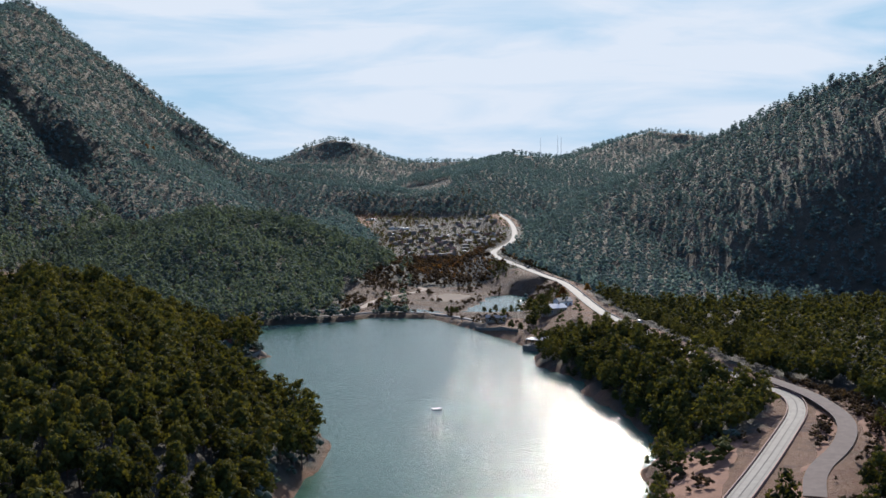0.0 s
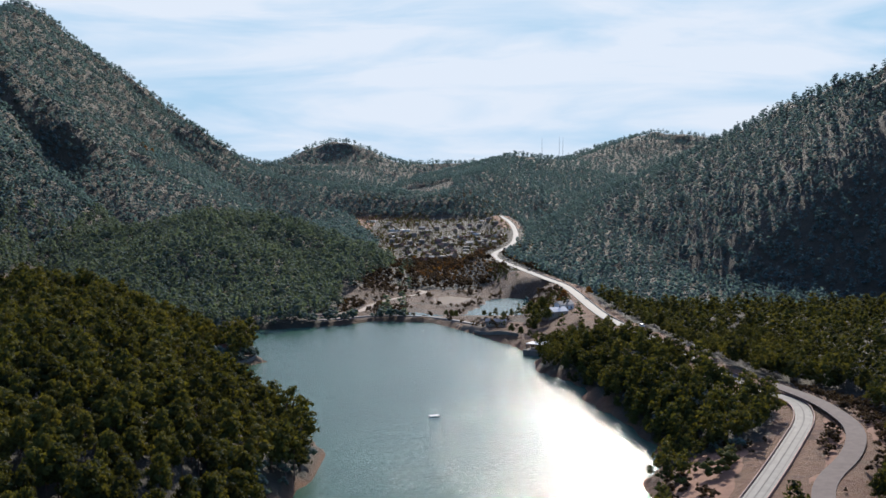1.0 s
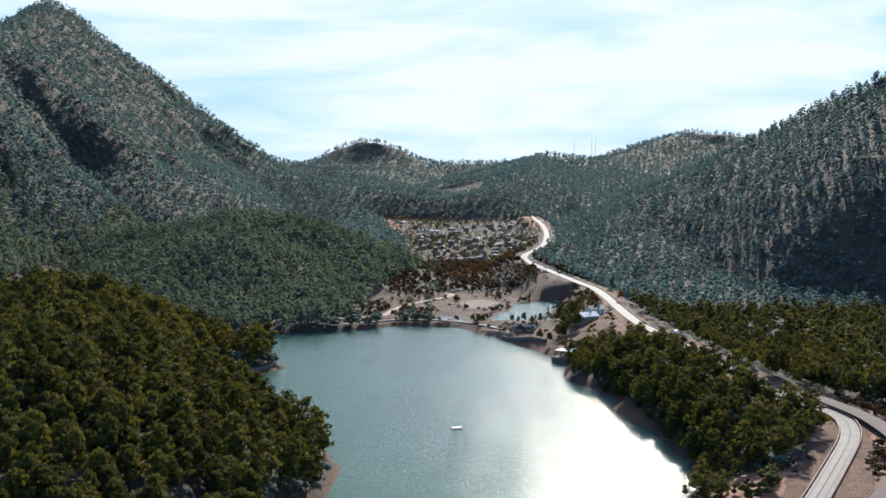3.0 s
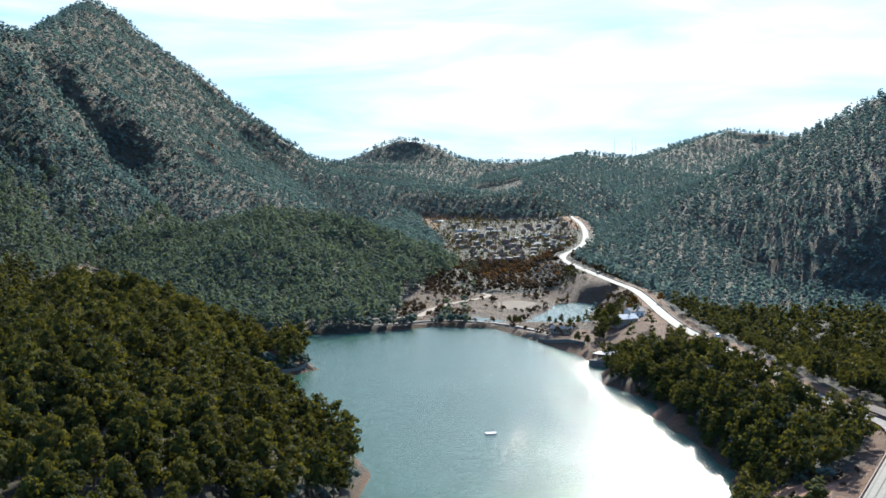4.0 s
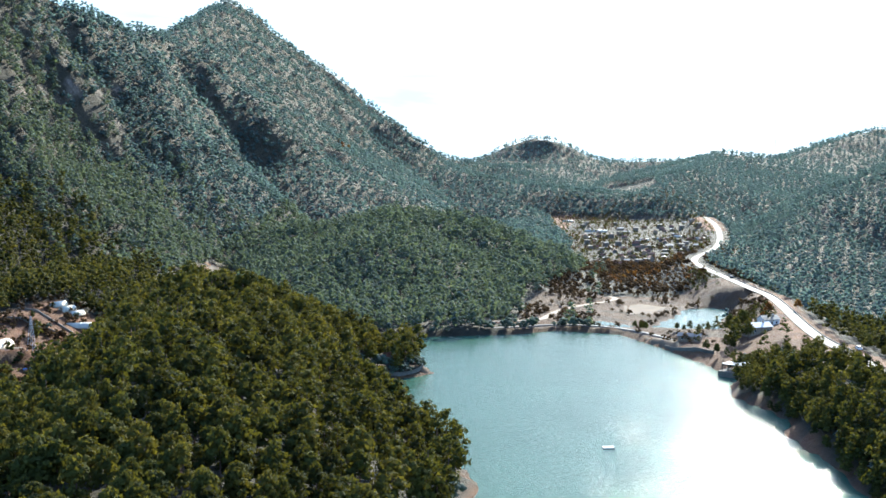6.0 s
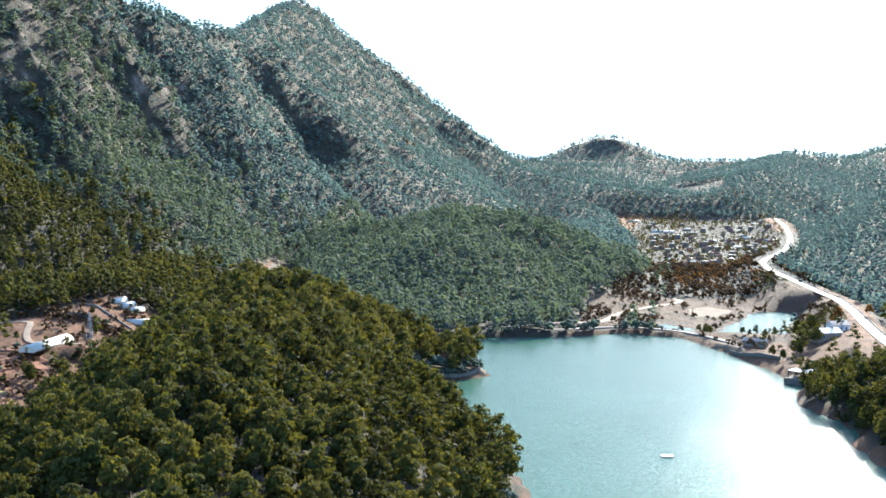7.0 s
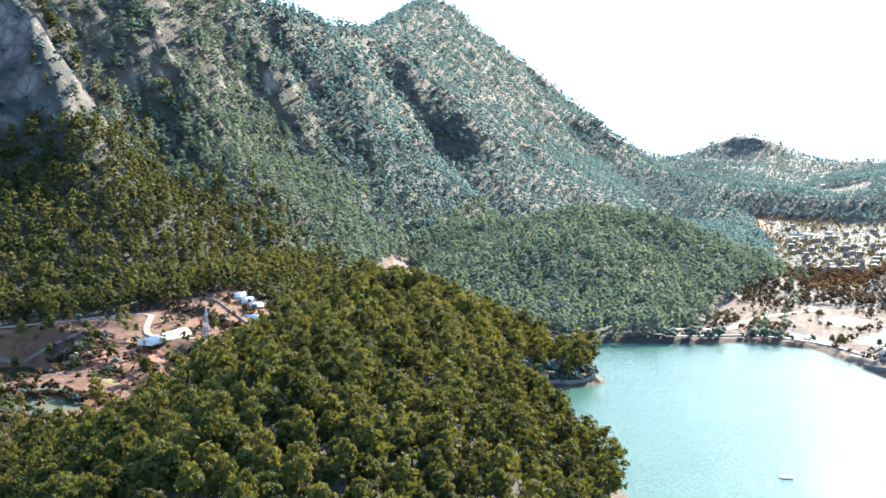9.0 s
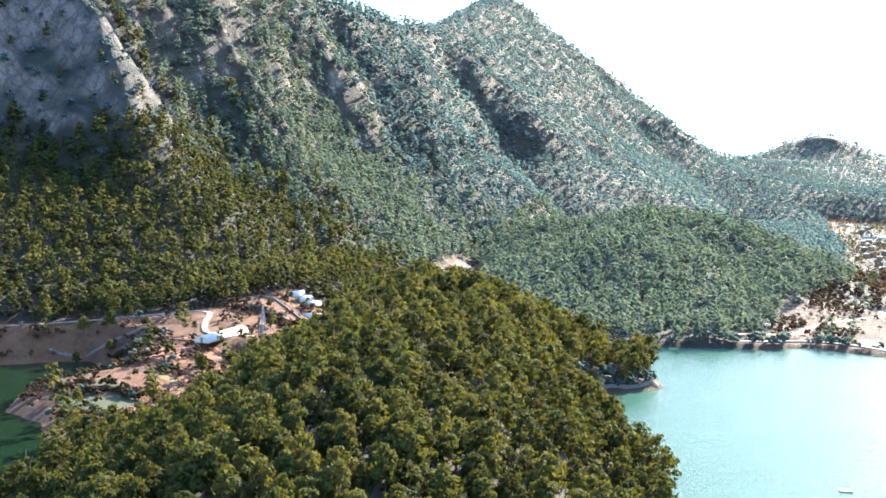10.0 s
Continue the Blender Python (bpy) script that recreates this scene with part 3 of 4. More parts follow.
def stand(box, gap, seed, shapes, mat, label, keep=None, margin=3.0, low=0.65, high=1.3, name="pine_forest"):
    """A wood over a box of land, where trees grow."""
    p, rng = scatter(*box, gap, seed)
    p = p[(p[:, 0] > -1.2 * (p[:, 1] - 40)) & (p[:, 0] < 0.46 * p[:, 1] + 40)]
    if keep is not None:
        p = p[keep(p[:, 0], p[:, 1])]
    p = thinned(p, rng, margin)
    return p, forest(name, p, rng, shapes, mat, label, low, high)


# The near hill: the trees nearest the camera are things of their own, the others one wood.
p, rng = scatter(-215, -10, 120, 560, 6.0, 1)
p = thinned(p[p[:, 0] < -22], rng, 2.0)
order = np.argsort(p[:, 1] - 0.35 * p[:, 0] + 500 * (p[:, 1] < 190))
single, rest = p[order[:300]], p[order[300:]]
forest("pine_forest", rest, rng, CLOSE, M_PINE, "dense sunlit green pine wood on the near hill", 0.55, 1.3)
forest("pine_trunks", rest, rng, BARE, M_BARK, "brown pine trunks under the near wood")
by_road = lambda x, y: (x < 150) & (y < 530)
stand((30, 330, 225, 640), 4.9, 2, BANK, M_PINE, "shaded pine wood between the lake and the road", lambda x, y: by_road(x, y) & ((y < 425) | (x < 84) & (y < 470)), 1.0, 0.6, 1.1)
stand((30, 100, 310, 530), 3.6, 21, BANK, M_PINE, "small pines down to the water on the steep shore", lambda x, y: (inside(LAKE, x, y) < 13) & (fbm(x, y, 22, 2, 44) > -0.25), 0.0, 0.3, 0.62)
stand((30, 330, 225, 640), 4.4, 20, BANK, M_PINE, "low pine wood on the bank below the road", lambda x, y: by_road(x, y) & ~((y < 425) | (x < 84) & (y < 470)), 3.0, 0.4, 0.75)
stand((30, 330, 225, 640), 6.6, 12, MIDDLE, M_PINE, "pine wood on the slope above the road", lambda x, y: ~by_road(x, y), 4.0, 0.65, 1.1)
stand((-330, -20, 560, 1000), 5.6, 3, MIDDLE, M_HILL, "pine wood on the round hill beyond the lake, blued for haze", lambda x, y: x > np.interp(y, [560, 700, 800, 1000], [-215, -235, -285, -300]), 1.0, low=0.65, high=1.15)
foot = lambda x, y: x < np.interp(y, [330, 560, 700, 800, 1000], [-205, -215, -235, -285, -300])

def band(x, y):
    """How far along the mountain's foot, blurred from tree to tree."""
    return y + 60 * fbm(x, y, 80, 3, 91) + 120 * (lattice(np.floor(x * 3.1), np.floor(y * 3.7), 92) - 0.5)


slope = lambda x, y: foot(x, y) & (x > -560)
# needle colour turns paler and bluer along the band to imitate haze
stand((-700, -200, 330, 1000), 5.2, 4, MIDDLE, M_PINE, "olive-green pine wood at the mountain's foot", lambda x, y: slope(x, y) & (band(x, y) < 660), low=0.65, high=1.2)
stand((-700, -200, 330, 1000), 5.2, 25, MIDDLE, M_HILL, "slightly haze-toned green pine wood on the mountain's lower flank", lambda x, y: slope(x, y) & (band(x, y) >= 660) & (band(x, y) < 850), low=0.65, high=1.2)
stand((-700, -200, 330, 1000), 5.4, 5, DISTANT, M_HAZED, "pine wood on the mountain's flank in haze-toned grey-green", lambda x, y: slope(x, y) & (band(x, y) >= 850), low=0.65, high=1.2)
p, rng = scatter(-540, -300, 420, 1250, 8.5, 9)
p = p[(land(p[:, 0], p[:, 1]) > 75) & (rng.uniform(0, 1, len(p)) < 0.75)]
forest("scrub", p, rng, SHRUB, M_HAZED, "scrub on the mountain's rock in haze-toned grey-green", 0.8, 1.9)
stand((40, 640, 640, 1500), 7.3, 6, DISTANT, M_HAZED, "pine wood on the hill above the road in haze-toned grey-green", low=0.65, high=1.1)
stand((-720, 500, 1000, 2000), 6.8, 7, FAR, M_HAZED, "pine wood on the far slopes in haze-toned grey-green", lambda x, y: (x < 30) | (y > 1500), 3.0, 0.75, 1.2)
open_hook = scatter(-95, 20, 1630, 1905, 4.5, 19)
q = open_hook[0][along(HOOK_ROAD, open_hook[0][:, 0], open_hook[0][:, 1])[0] > 9]
forest("scrub", q, open_hook[1], SHRUB, M_HAZED, "low haze-toned green scrub below the distant road", 0.25, 0.5)
stand((-600, 1000, 2000, 2700), 11.0, 8, FAR, M_HAZED, "pine wood on the farthest hills in haze-toned grey-green", low=0.85, high=1.3)


# ---- things ----
def part(name, bm, mat, parent=None, label="", smooth=False):
    """Links a bmesh as one mesh object, under a thing or a part."""
    me = bpy.data.meshes.new(name)
    bm.normal_update()
    bm.to_mesh(me)
    bm.free()
    me.materials.append(mat)
    if smooth:
        me.polygons.foreach_set("use_smooth", [True] * len(me.polygons))
    ob = new(name, me)
    ob.parent = parent
    return tagged(ob, label)


def thing(name, label, category, group=""):
    return tagged(new(name), label, category, group)


def box(bm, x0, x1, y0, y1, z0, z1, round_edge=0.0):
    made = bmesh.ops.create_cube(bm, size=1)["verts"]
    for v in made:
        v.co = ((x0 + x1) / 2 + v.co.x * (x1 - x0), (y0 + y1) / 2 + v.co.y * (y1 - y0), (z0 + z1) / 2 + v.co.z * (z1 - z0))
    if round_edge:
        bmesh.ops.bevel(bm, geom=list({e for v in made for e in v.link_edges}), offset=round_edge, segments=2, affect="EDGES")
    return bm


def block(*size, round_edge=0.0):
    return box(bmesh.new(), *size, round_edge=round_edge)


def rod(bm, a, b, ra, rb, sides=8):
    a, b = Vector(a), Vector(b)
    m = Matrix.Translation((a + b) / 2) @ (b - a).to_track_quat("Z", "Y").to_matrix().to_4x4()
    bmesh.ops.create_cone(bm, cap_ends=True, segments=sides, radius1=ra, radius2=rb, depth=(b - a).length, matrix=m)
    return bm


def arched(bm, length, width, height, sides=10, thick=0.08):
    """A tunnel roof along x: a bent sheet with thickness."""
    ring = []
    for r in (0, thick):
        ring.append([((width / 2 - r) * math.cos(math.pi * k / sides), (height - r) * math.sin(math.pi * k / sides)) for k in range(sides + 1)])
    loop = ring[0] + ring[1][::-1]
    ends = [[bm.verts.new((x, y, z)) for y, z in loop] for x in (-length / 2, length / 2)]
    n = len(loop)
    for k in range(n):
        bm.faces.new((ends[0][k], ends[0][(k + 1) % n], ends[1][(k + 1) % n], ends[1][k]))
    for end in ends:
        for k in range(sides):
            bm.faces.new((end[k], end[k + 1], end[n - 2 - k], end[n - 1 - k]))
    bmesh.ops.recalc_face_normals(bm, faces=bm.faces)
    return bm


def gable(bm, w, d, z, rise, over=0.4, thick=0.15):
    """A pitched roof with its ridge along x."""
    a, b = w / 2 + over, d / 2 + over
    low = rise * over / (d / 2)
    prof = [(-b, z - low), (0, z + rise), (b, z - low), (b, z - low + thick), (0, z + rise + thick), (-b, z - low + thick)]
    ends = [[bm.verts.new((x, y, h)) for y, h in prof] for x in (-a, a)]
    for k in range(6):
        bm.faces.new((ends[0][k], ends[0][(k + 1) % 6], ends[1][(k + 1) % 6], ends[1][k]))
    for e in ends:
        bm.faces.new((e[0], e[1], e[4], e[5]))
        bm.faces.new((e[1], e[2], e[3], e[4]))
    bmesh.ops.recalc_face_normals(bm, faces=bm.faces)
    return bm


def on_land(x, y, turn=0.0, sink=0.0):
    return pose(x, y, float(land(x, y)) - sink, 0, 0, turn)


M_PLASTER = plain("white_plaster", (0.62, 0.58, 0.52), (0.78, 0.75, 0.70), 0.8, 0.8)
M_VILLAGE = plain("dusty_plaster", (0.12, 0.10, 0.085), (0.22, 0.19, 0.155), 0.8, 0.85)
M_OCHRE = plain("ochre_plaster", (0.21, 0.15, 0.10), (0.33, 0.25, 0.175), 0.8, 0.85)
M_TILE = plain("clay_tiles", (0.11, 0.045, 0.028), (0.20, 0.085, 0.055), 1.2, 0.9)
M_TIN = plain("tin_roof", (0.13, 0.125, 0.115), (0.24, 0.23, 0.21), 0.7, 0.7, 0.1)
M_GLASS = plain("dark_glass", (0.02, 0.03, 0.04), (0.04, 0.05, 0.06), 1.0, 0.1)
M_FILM = plain("greenhouse_film", (0.42, 0.385, 0.30), (0.56, 0.52, 0.42), 0.5, 0.6)
M_WOOD = plain("weathered_wood", (0.16, 0.10, 0.06), (0.32, 0.22, 0.14), 2.0, 0.8)
M_PALE_WOOD = plain("bleached_boards", (0.52, 0.48, 0.42), (0.70, 0.66, 0.60), 2.0, 0.75)
M_STONE = plain("grey_masonry", (0.09, 0.075, 0.06), (0.20, 0.165, 0.13), 0.9, 0.95, 0.0, 0.15)
M_CONCRETE = plain("stained_concrete", (0.11, 0.095, 0.08), (0.20, 0.175, 0.15), 0.5, 0.9)
M_RUST = plain("rust_brown_kerb", (0.16, 0.08, 0.06), (0.28, 0.15, 0.11), 0.6, 0.85)
M_STEEL = plain("galvanised_steel", (0.40, 0.40, 0.41), (0.55, 0.55, 0.56), 2.0, 0.45, 0.8)
M_RED = plain("faded_red_paint", (0.45, 0.06, 0.04), (0.60, 0.12, 0.08), 1.0, 0.6)
M_BLUE = plain("blue_tarpaulin", (0.03, 0.18, 0.50), (0.08, 0.30, 0.65), 1.0, 0.5)
M_SLATE = plain("grey_roof", (0.09, 0.09, 0.095), (0.16, 0.155, 0.155), 1.0, 0.8)
M_CAR_DARK = plain("dark_car_paint", (0.02, 0.02, 0.025), (0.05, 0.05, 0.06), 2.0, 0.25)
M_CAR_WHITE = plain("white_car_paint", (0.65, 0.65, 0.65), (0.78, 0.78, 0.78), 2.0, 0.25)
M_RUBBER = plain("tyre_rubber", (0.015, 0.015, 0.015), (0.035, 0.035, 0.035), 3.0, 0.8)
M_GRASS = plain("winter_grass", (0.022, 0.030, 0.009), (0.045, 0.050, 0.016), 0.4, 0.95)
M_YELLOW = plain("yellow_stubble", (0.10, 0.072, 0.016), (0.16, 0.115, 0.026), 0.5, 0.95)
M_SAND = plain("trampled_pale_earth", (0.075, 0.047, 0.026), (0.135, 0.088, 0.050), 0.12, 0.95)
M_TILLED = plain("tilled_red_soil", (0.13, 0.048, 0.020), (0.22, 0.088, 0.038), 0.25, 0.95)


# Single pines of the near hill.
def pine(k):
    v, f = NEAR[k]
    tree = thing("pine_tree", "tall green pine on the near hill", "tree", "pines of the near hill")
    c = solid("crown", v, f, M_PINE, smooth=True)
    tv, tf = trunk(np.random.default_rng(40 + k), 9.5, 6, 6)
    t = solid("trunk", tv, tf, M_BARK, smooth=True)
    c.parent = t.parent = tree
    return tree


rng = np.random.default_rng(77)
stock = [pine(k) for k in range(len(NEAR))]
for n, (x, y) in enumerate(single):
    m = on_land(x, y, rng.uniform(0, 360)) @ Matrix.Diagonal((*([rng.uniform(0.75, 1.15)] * 2), rng.uniform(0.8, 1.15), 1))
    if n < len(stock):
        stock[n].matrix_basis = m
    else:
        made = copy_thing(stock[n % len(stock)], m)
        made.matrix_basis = m


# Shrubs and bare ground plants of the valley.
def open_ground(box_, gap, seed, share, shapes, mat, label, low, high, keep=None, name="scrub"):
    p, rng = scatter(*box_, gap, seed)
    ok = np.ones(len(p), bool)
    for line, wide in ((MAIN_ROAD, 7), (SIDE_ROAD, 5), (DIRT_ROAD, 4), (FIELD_ROAD, 4), (DAM, 5)):
        ok &= along(line, p[:, 0], p[:, 1])[0] > wide
    for ring in (LAKE, ARM, POND, BASIN):
        ok &= inside(ring, p[:, 0], p[:, 1]) > np.where(p[:, 0] > 30, 4.0, 2.0)
    ok &= rng.uniform(0, 1, len(p)) < share * np.clip(0.6 + 2.2 * fbm(p[:, 0], p[:, 1], 45, 3, seed), 0, 1.6)
    if keep is not None:
        ok &= keep(p[:, 0], p[:, 1])
    return forest(name, p[ok], rng, shapes, mat, label, low, high)


not_patch = lambda x, y: inside([(-8, 735), (3, 752), (18, 740), (13, 706), (-3, 708)], x, y) > 2
open_ground((-60, 76, 560, 1010), 3.6, 51, 0.75, SHRUB, M_SCRUB, "brown leafless scrub below the dam", 0.5, 1.3, lambda x, y: not_patch(x, y) & (land(x, y) < 9) & ~((x > -6) & (x < 56) & (y > 596) & (y < 632)))
open_ground((36, 78, 600, 840), 4.6, 59, 0.8, DISTANT, M_PINE, "small green pines on the bank below the road", 0.3, 0.55, lambda x, y: (inside(POND, x, y) > 5), "pine_forest")
open_ground((-50, 80, 790, 1000), 5.0, 60, 0.5, SHRUB, M_SCRUB, "dense brown thicket in the valley", 0.9, 1.8)
open_ground((-40, 72, 820, 1010), 8.0, 52, 0.5, FAR, M_AUTUMN, "rust-coloured autumn trees in the valley", 0.35, 0.65, name="autumn_trees")
open_ground((-120, 80, 1000, 1620), 7.0, 53, 0.7, FAR, M_SCRUB, "bare brown orchard trees round the village", 0.3, 0.6, name="orchard_trees")
open_ground((-120, 80, 1000, 1620), 9.0, 54, 0.8, FAR, M_PINE, "green garden trees of the village", 0.4, 0.8, name="garden_trees")
open_ground((-345, -190, 330, 540), 4.0, 55, 0.6, SHRUB, M_SCRUB, "low brown shrubs on the field terraces", 0.5, 1.1, lambda x, y: inside(FIELDS, x, y) < 25)
open_ground((-345, -190, 330, 540), 7.0, 56, 0.4, SHRUB, M_PINE, "low green bushes on the field terraces", 0.7, 1.5, lambda x, y: inside(FIELDS, x, y) < 25)
def terrace_edge(x, y):
    """On the brink of a terrace of the fields."""
    v = (y - 340 + 18 * fbm(x, y, 90, 2, 9)) * 0.04
    return (np.abs(v - np.floor(v) - 0.5) < 0.10) & (inside(FIELDS, x, y) < 4)


open_ground((-345, -190, 330, 540), 2.0, 63, 0.75, SHRUB, M_SCRUB, "brown hedges along the terrace edges", 0.5, 1.1, terrace_edge)
open_ground((-345, -190, 330, 540), 4.0, 64, 0.45, SHRUB, M_HILL, "green bushes along the terrace edges", 0.6, 1.4, terrace_edge)
open_ground((40, 140, 232, 400), 2.3, 57, 1.2, SHRUB, M_SCRUB, "russet scrub on the road's banks", 0.35, 0.95, lambda x, y: along(knoll, x, y)[0] > 18)
open_ground((-125, -20, 180, 630), 2.6, 62, 1.3, SHRUB, M_HILL, "green bushes along the lake's edge", 0.8, 1.9, lambda x, y: inside(LAKE, x, y) < 11)
open_ground((38, 90, 320, 520), 2.6, 61, 1.1, SHRUB, M_HILL, "green scrub on the steep shore", 0.6, 1.6, lambda x, y: inside(LAKE, x, y) < 22)
open_ground((46, 84, 285, 320), 3.6, 58, 0.9, SHRUB, M_PINE, "green bushes on the red shore", 0.9, 1.8)


# Fields: thin patches of worked soil that lie on the land.
def patch(name, ring, mat, label, lift=0.12):
    xs, ys = np.array(ring).T
    gx, gy = np.meshgrid(np.linspace(xs.min() - 3, xs.max() + 3, 44), np.linspace(ys.min() - 3, ys.max() + 3, 44))
    d = inside(ring, gx, gy) + 2.2 * fbm(gx, gy, 9, 3, 81)
    z = land(gx, gy) + np.clip(0.1 - d * 0.25, -0.6, lift)
    i = (np.arange(43)[:, None] * 44 + np.arange(43)).reshape(-1)
    v = np.stack([gx, gy, z], -1).reshape(-1, 3)
    return tagged(solid(name, v, np.stack([i, i + 1, i + 45, i + 44], 1), mat, smooth=True), label, "field", kind="structure")


patch("field", [(-262, 404), (-240, 398), (-228, 425), (-250, 432)], M_TILLED, "tilled red field beside the greenhouse")
patch("field", [(-318, 402), (-290, 398), (-284, 415), (-310, 420)], M_GRASS, "small bright green field by the water")
patch("field", [(-252, 358), (-226, 352), (-222, 372), (-244, 380)], M_GRASS, "dry green strip on the headland")
patch("field", [(-222, 352), (-205, 350), (-205, 372), (-220, 374)], M_TILLED, "ploughed red patch on the headland")
patch("field", [(-236, 392), (-226, 392), (-224, 396), (-234, 397)], M_YELLOW, "strip of yellow stubble")
patch("field", [(-8, 735), (3, 752), (18, 740), (13, 706), (-3, 708)], M_SAND, "pale trampled ground below the dam")
patch("field", [(2, 560), (14, 584), (24, 574), (20, 556)], M_SAND, "pale levelled ground by the lake")
patch("field", [(-104, 470), (-92, 478), (-80, 492), (-88, 503), (-104, 498)], M_SAND, "pale trampled ground under the pines of the spit")
patch("verge", [(50, 255), (60, 290), (68, 318), (84, 316), (74, 285), (62, 255)], M_TILLED, "red soil between the lake and the road")
patch("verge", [(106, 262), (124, 262), (142, 300), (136, 340), (128, 345), (121, 306)], M_TILLED, "red soil beside the old road")
patch("verge", [(78, 255), (104, 306), (116, 340), (119, 352), (116, 330), (105, 304), (90, 282), (84, 258)], M_TILLED, "red soil between the two roads", 0.06)
M_CLEAR = plain("dry_brown_earth", (0.035, 0.024, 0.014), (0.080, 0.052, 0.030), 0.2, 0.95)
patch("field", CLEARING, M_CLEAR, "bare brown clearing between the hills")


# The dam: a low stone wall with a paved crest, in separate stones on the water side.
def dam():
    p = smooth_line(DAM, 3.0)
    t = np.gradient(p[:, :2], axis=0)
    n = np.stack([t[:, 1], -t[:, 0]], 1) / np.hypot(*t.T)[:, None]
    rows = [np.c_[p[:, :2] + n * a, p[:, 2] + b] for a, b in ((4.2, -3.4), (2.0, 0.1), (2.0, 0.45), (1.5, 0.45), (1.5, 0.1), (-2.2, 0.1), (-2.2, -1.5))]
    k = len(rows)
    v = np.stack(rows, 1).reshape(-1, 3)
    i = (np.arange(len(p) - 1)[:, None] * k + np.arange(k - 1)).reshape(-1)
    wall = tagged(solid("dam", v, np.stack([i, i + k, i + k + 1, i + 1], 1), M_CONCRETE), "curved low dam with a paved crest and stone facing", "dam", kind="structure")
    bm = bmesh.new()
    box(bm, -0.7, 0.7, -0.3, 0.3, -0.45, 0.45, 0.12)
    stone = bpy.data.meshes.new("stone")
    bm.to_mesh(stone)
    bm.free()
    stone.materials.append(M_STONE)
    rng = np.random.default_rng(9)
    for a, (x, y, z) in zip(range(0, 10**6), smooth_line(DAM, 1.7)):
        if a % 1 == 0 and a < 118:
            q = np.argmin(np.hypot(p[:, 0] - x, p[:, 1] - y))
            s = new("stone", stone)
            s.parent = wall
            s.matrix_basis = pose(x + n[q, 0] * 2.9, y + n[q, 1] * 2.9, z - 0.75, rng.uniform(-8, 8), rng.uniform(-8, 8), math.degrees(math.atan2(t[q, 1], t[q, 0])) + rng.uniform(-8, 8))


dam()


def kerb(line, off, mat, label, tall=0.45, wide=0.4):
    """A low barrier beside a road."""
    p = smooth_line(line, 4.0)
    t = np.gradient(p[:, :2], axis=0)
    n = np.stack([t[:, 1], -t[:, 0]], 1) / np.hypot(*t.T)[:, None]
    rows = [np.c_[p[:, :2] + n * (off + a), p[:, 2] + b] for a, b in ((-wide / 2, -0.4), (-wide / 3, tall), (wide / 3, tall), (wide / 2, -0.4))]
    v = np.stack(rows, 1).reshape(-1, 3)
    i = (np.arange(len(p) - 1)[:, None] * 4 + np.arange(3)).reshape(-1)
    return tagged(solid("kerb", v, np.stack([i, i + 1, i + 5, i + 4], 1)[:, ::-1], mat), label, "kerb", kind="structure")


kerb(MAIN_ROAD[:10], -3.0, M_RUST, "low rust-brown barrier along the road")
kerb(MAIN_ROAD[:10], 3.0, M_RUST, "low rust-brown barrier along the road")
kerb(MAIN_ROAD[9:], 3.0, M_CONCRETE, "low concrete edge along the road", 0.4)


def stripe(line, off, wide, mat, dash=0, gap=0, name="trim"):
    """Painted road lines: thin strips just above the asphalt."""
    p = smooth_line(line, 2.0)
    t = np.gradient(p[:, :2], axis=0)
    n = np.stack([t[:, 1], -t[:, 0]], 1) / np.hypot(*t.T)[:, None]
    lift = 0.075 if off == 0 else 0.02
    v = np.stack([np.c_[p[:, :2] + n * (off + a), p[:, 2] + lift] for a in (-wide / 2, wide / 2)], 1).reshape(-1, 3)
    i = np.arange(len(p) - 1) * 2
    if dash:
        i = i[(np.arange(len(i)) % (dash + gap)) < dash]
    return tagged(solid(name, v, np.stack([i, i + 1, i + 3, i + 2], 1), mat), "painted line on the road", "road marking", kind="structure")


M_SEAM = plain("dark_tar_seam", (0.040, 0.036, 0.032), (0.065, 0.059, 0.052), 0.8, 0.95)
stripe(MAIN_ROAD[:11], 0, 0.3, M_SEAM)
stripe(MAIN_ROAD[:11], -1.7, 0.5, M_SEAM)
stripe(MAIN_ROAD[:11], 1.7, 0.5, M_SEAM)


# The bathing raft on the lake.
def raft():
    r = thing("bathing_raft", "pale wooden bathing raft floating on the lake", "raft")
    for k in range(9):
        part("board", block(-1.7 + k * 0.38, -1.36 + k * 0.38, -1.2, 1.2, 0.32, 0.40, round_edge=0.02), M_PALE_WOOD, r)
    for y in (-0.85, 0.85):
        bm = bmesh.new()
        rod(bm, (-1.7, y, 0.12), (1.7, y, 0.12), 0.26, 0.26, 12)
        part("float", bm, M_STEEL, r, "grey steel float", True)
    for x in (-1.55, 1.55):
        part("beam", block(x - 0.08, x + 0.08, -1.15, 1.15, 0.24, 0.32), M_WOOD, r)
    for y in (-1.1, 1.1):
        bm = bmesh.new()
        rod(bm, (1.6, y, 0.4), (1.6, y, 1.15), 0.04, 0.04)
        part("post", bm, M_STEEL, r)
    r.matrix_basis = pose(-2.5, 389, 0, 0, 0, 14)


raft()


def window_at(parent, x, y, z, w=0.9, h=1.1, turn=0):
    f = part("window", block(-w / 2 - 0.08, w / 2 + 0.08, -0.05, 0.05, -h / 2 - 0.08, h / 2 + 0.08), M_PLASTER, parent, "pale window frame")
    part("pane", block(-w / 2, w / 2, -0.07, 0.055, -h / 2, h / 2), M_GLASS, f)
    f.matrix_basis = pose(x, y, z, 0, 0, turn)


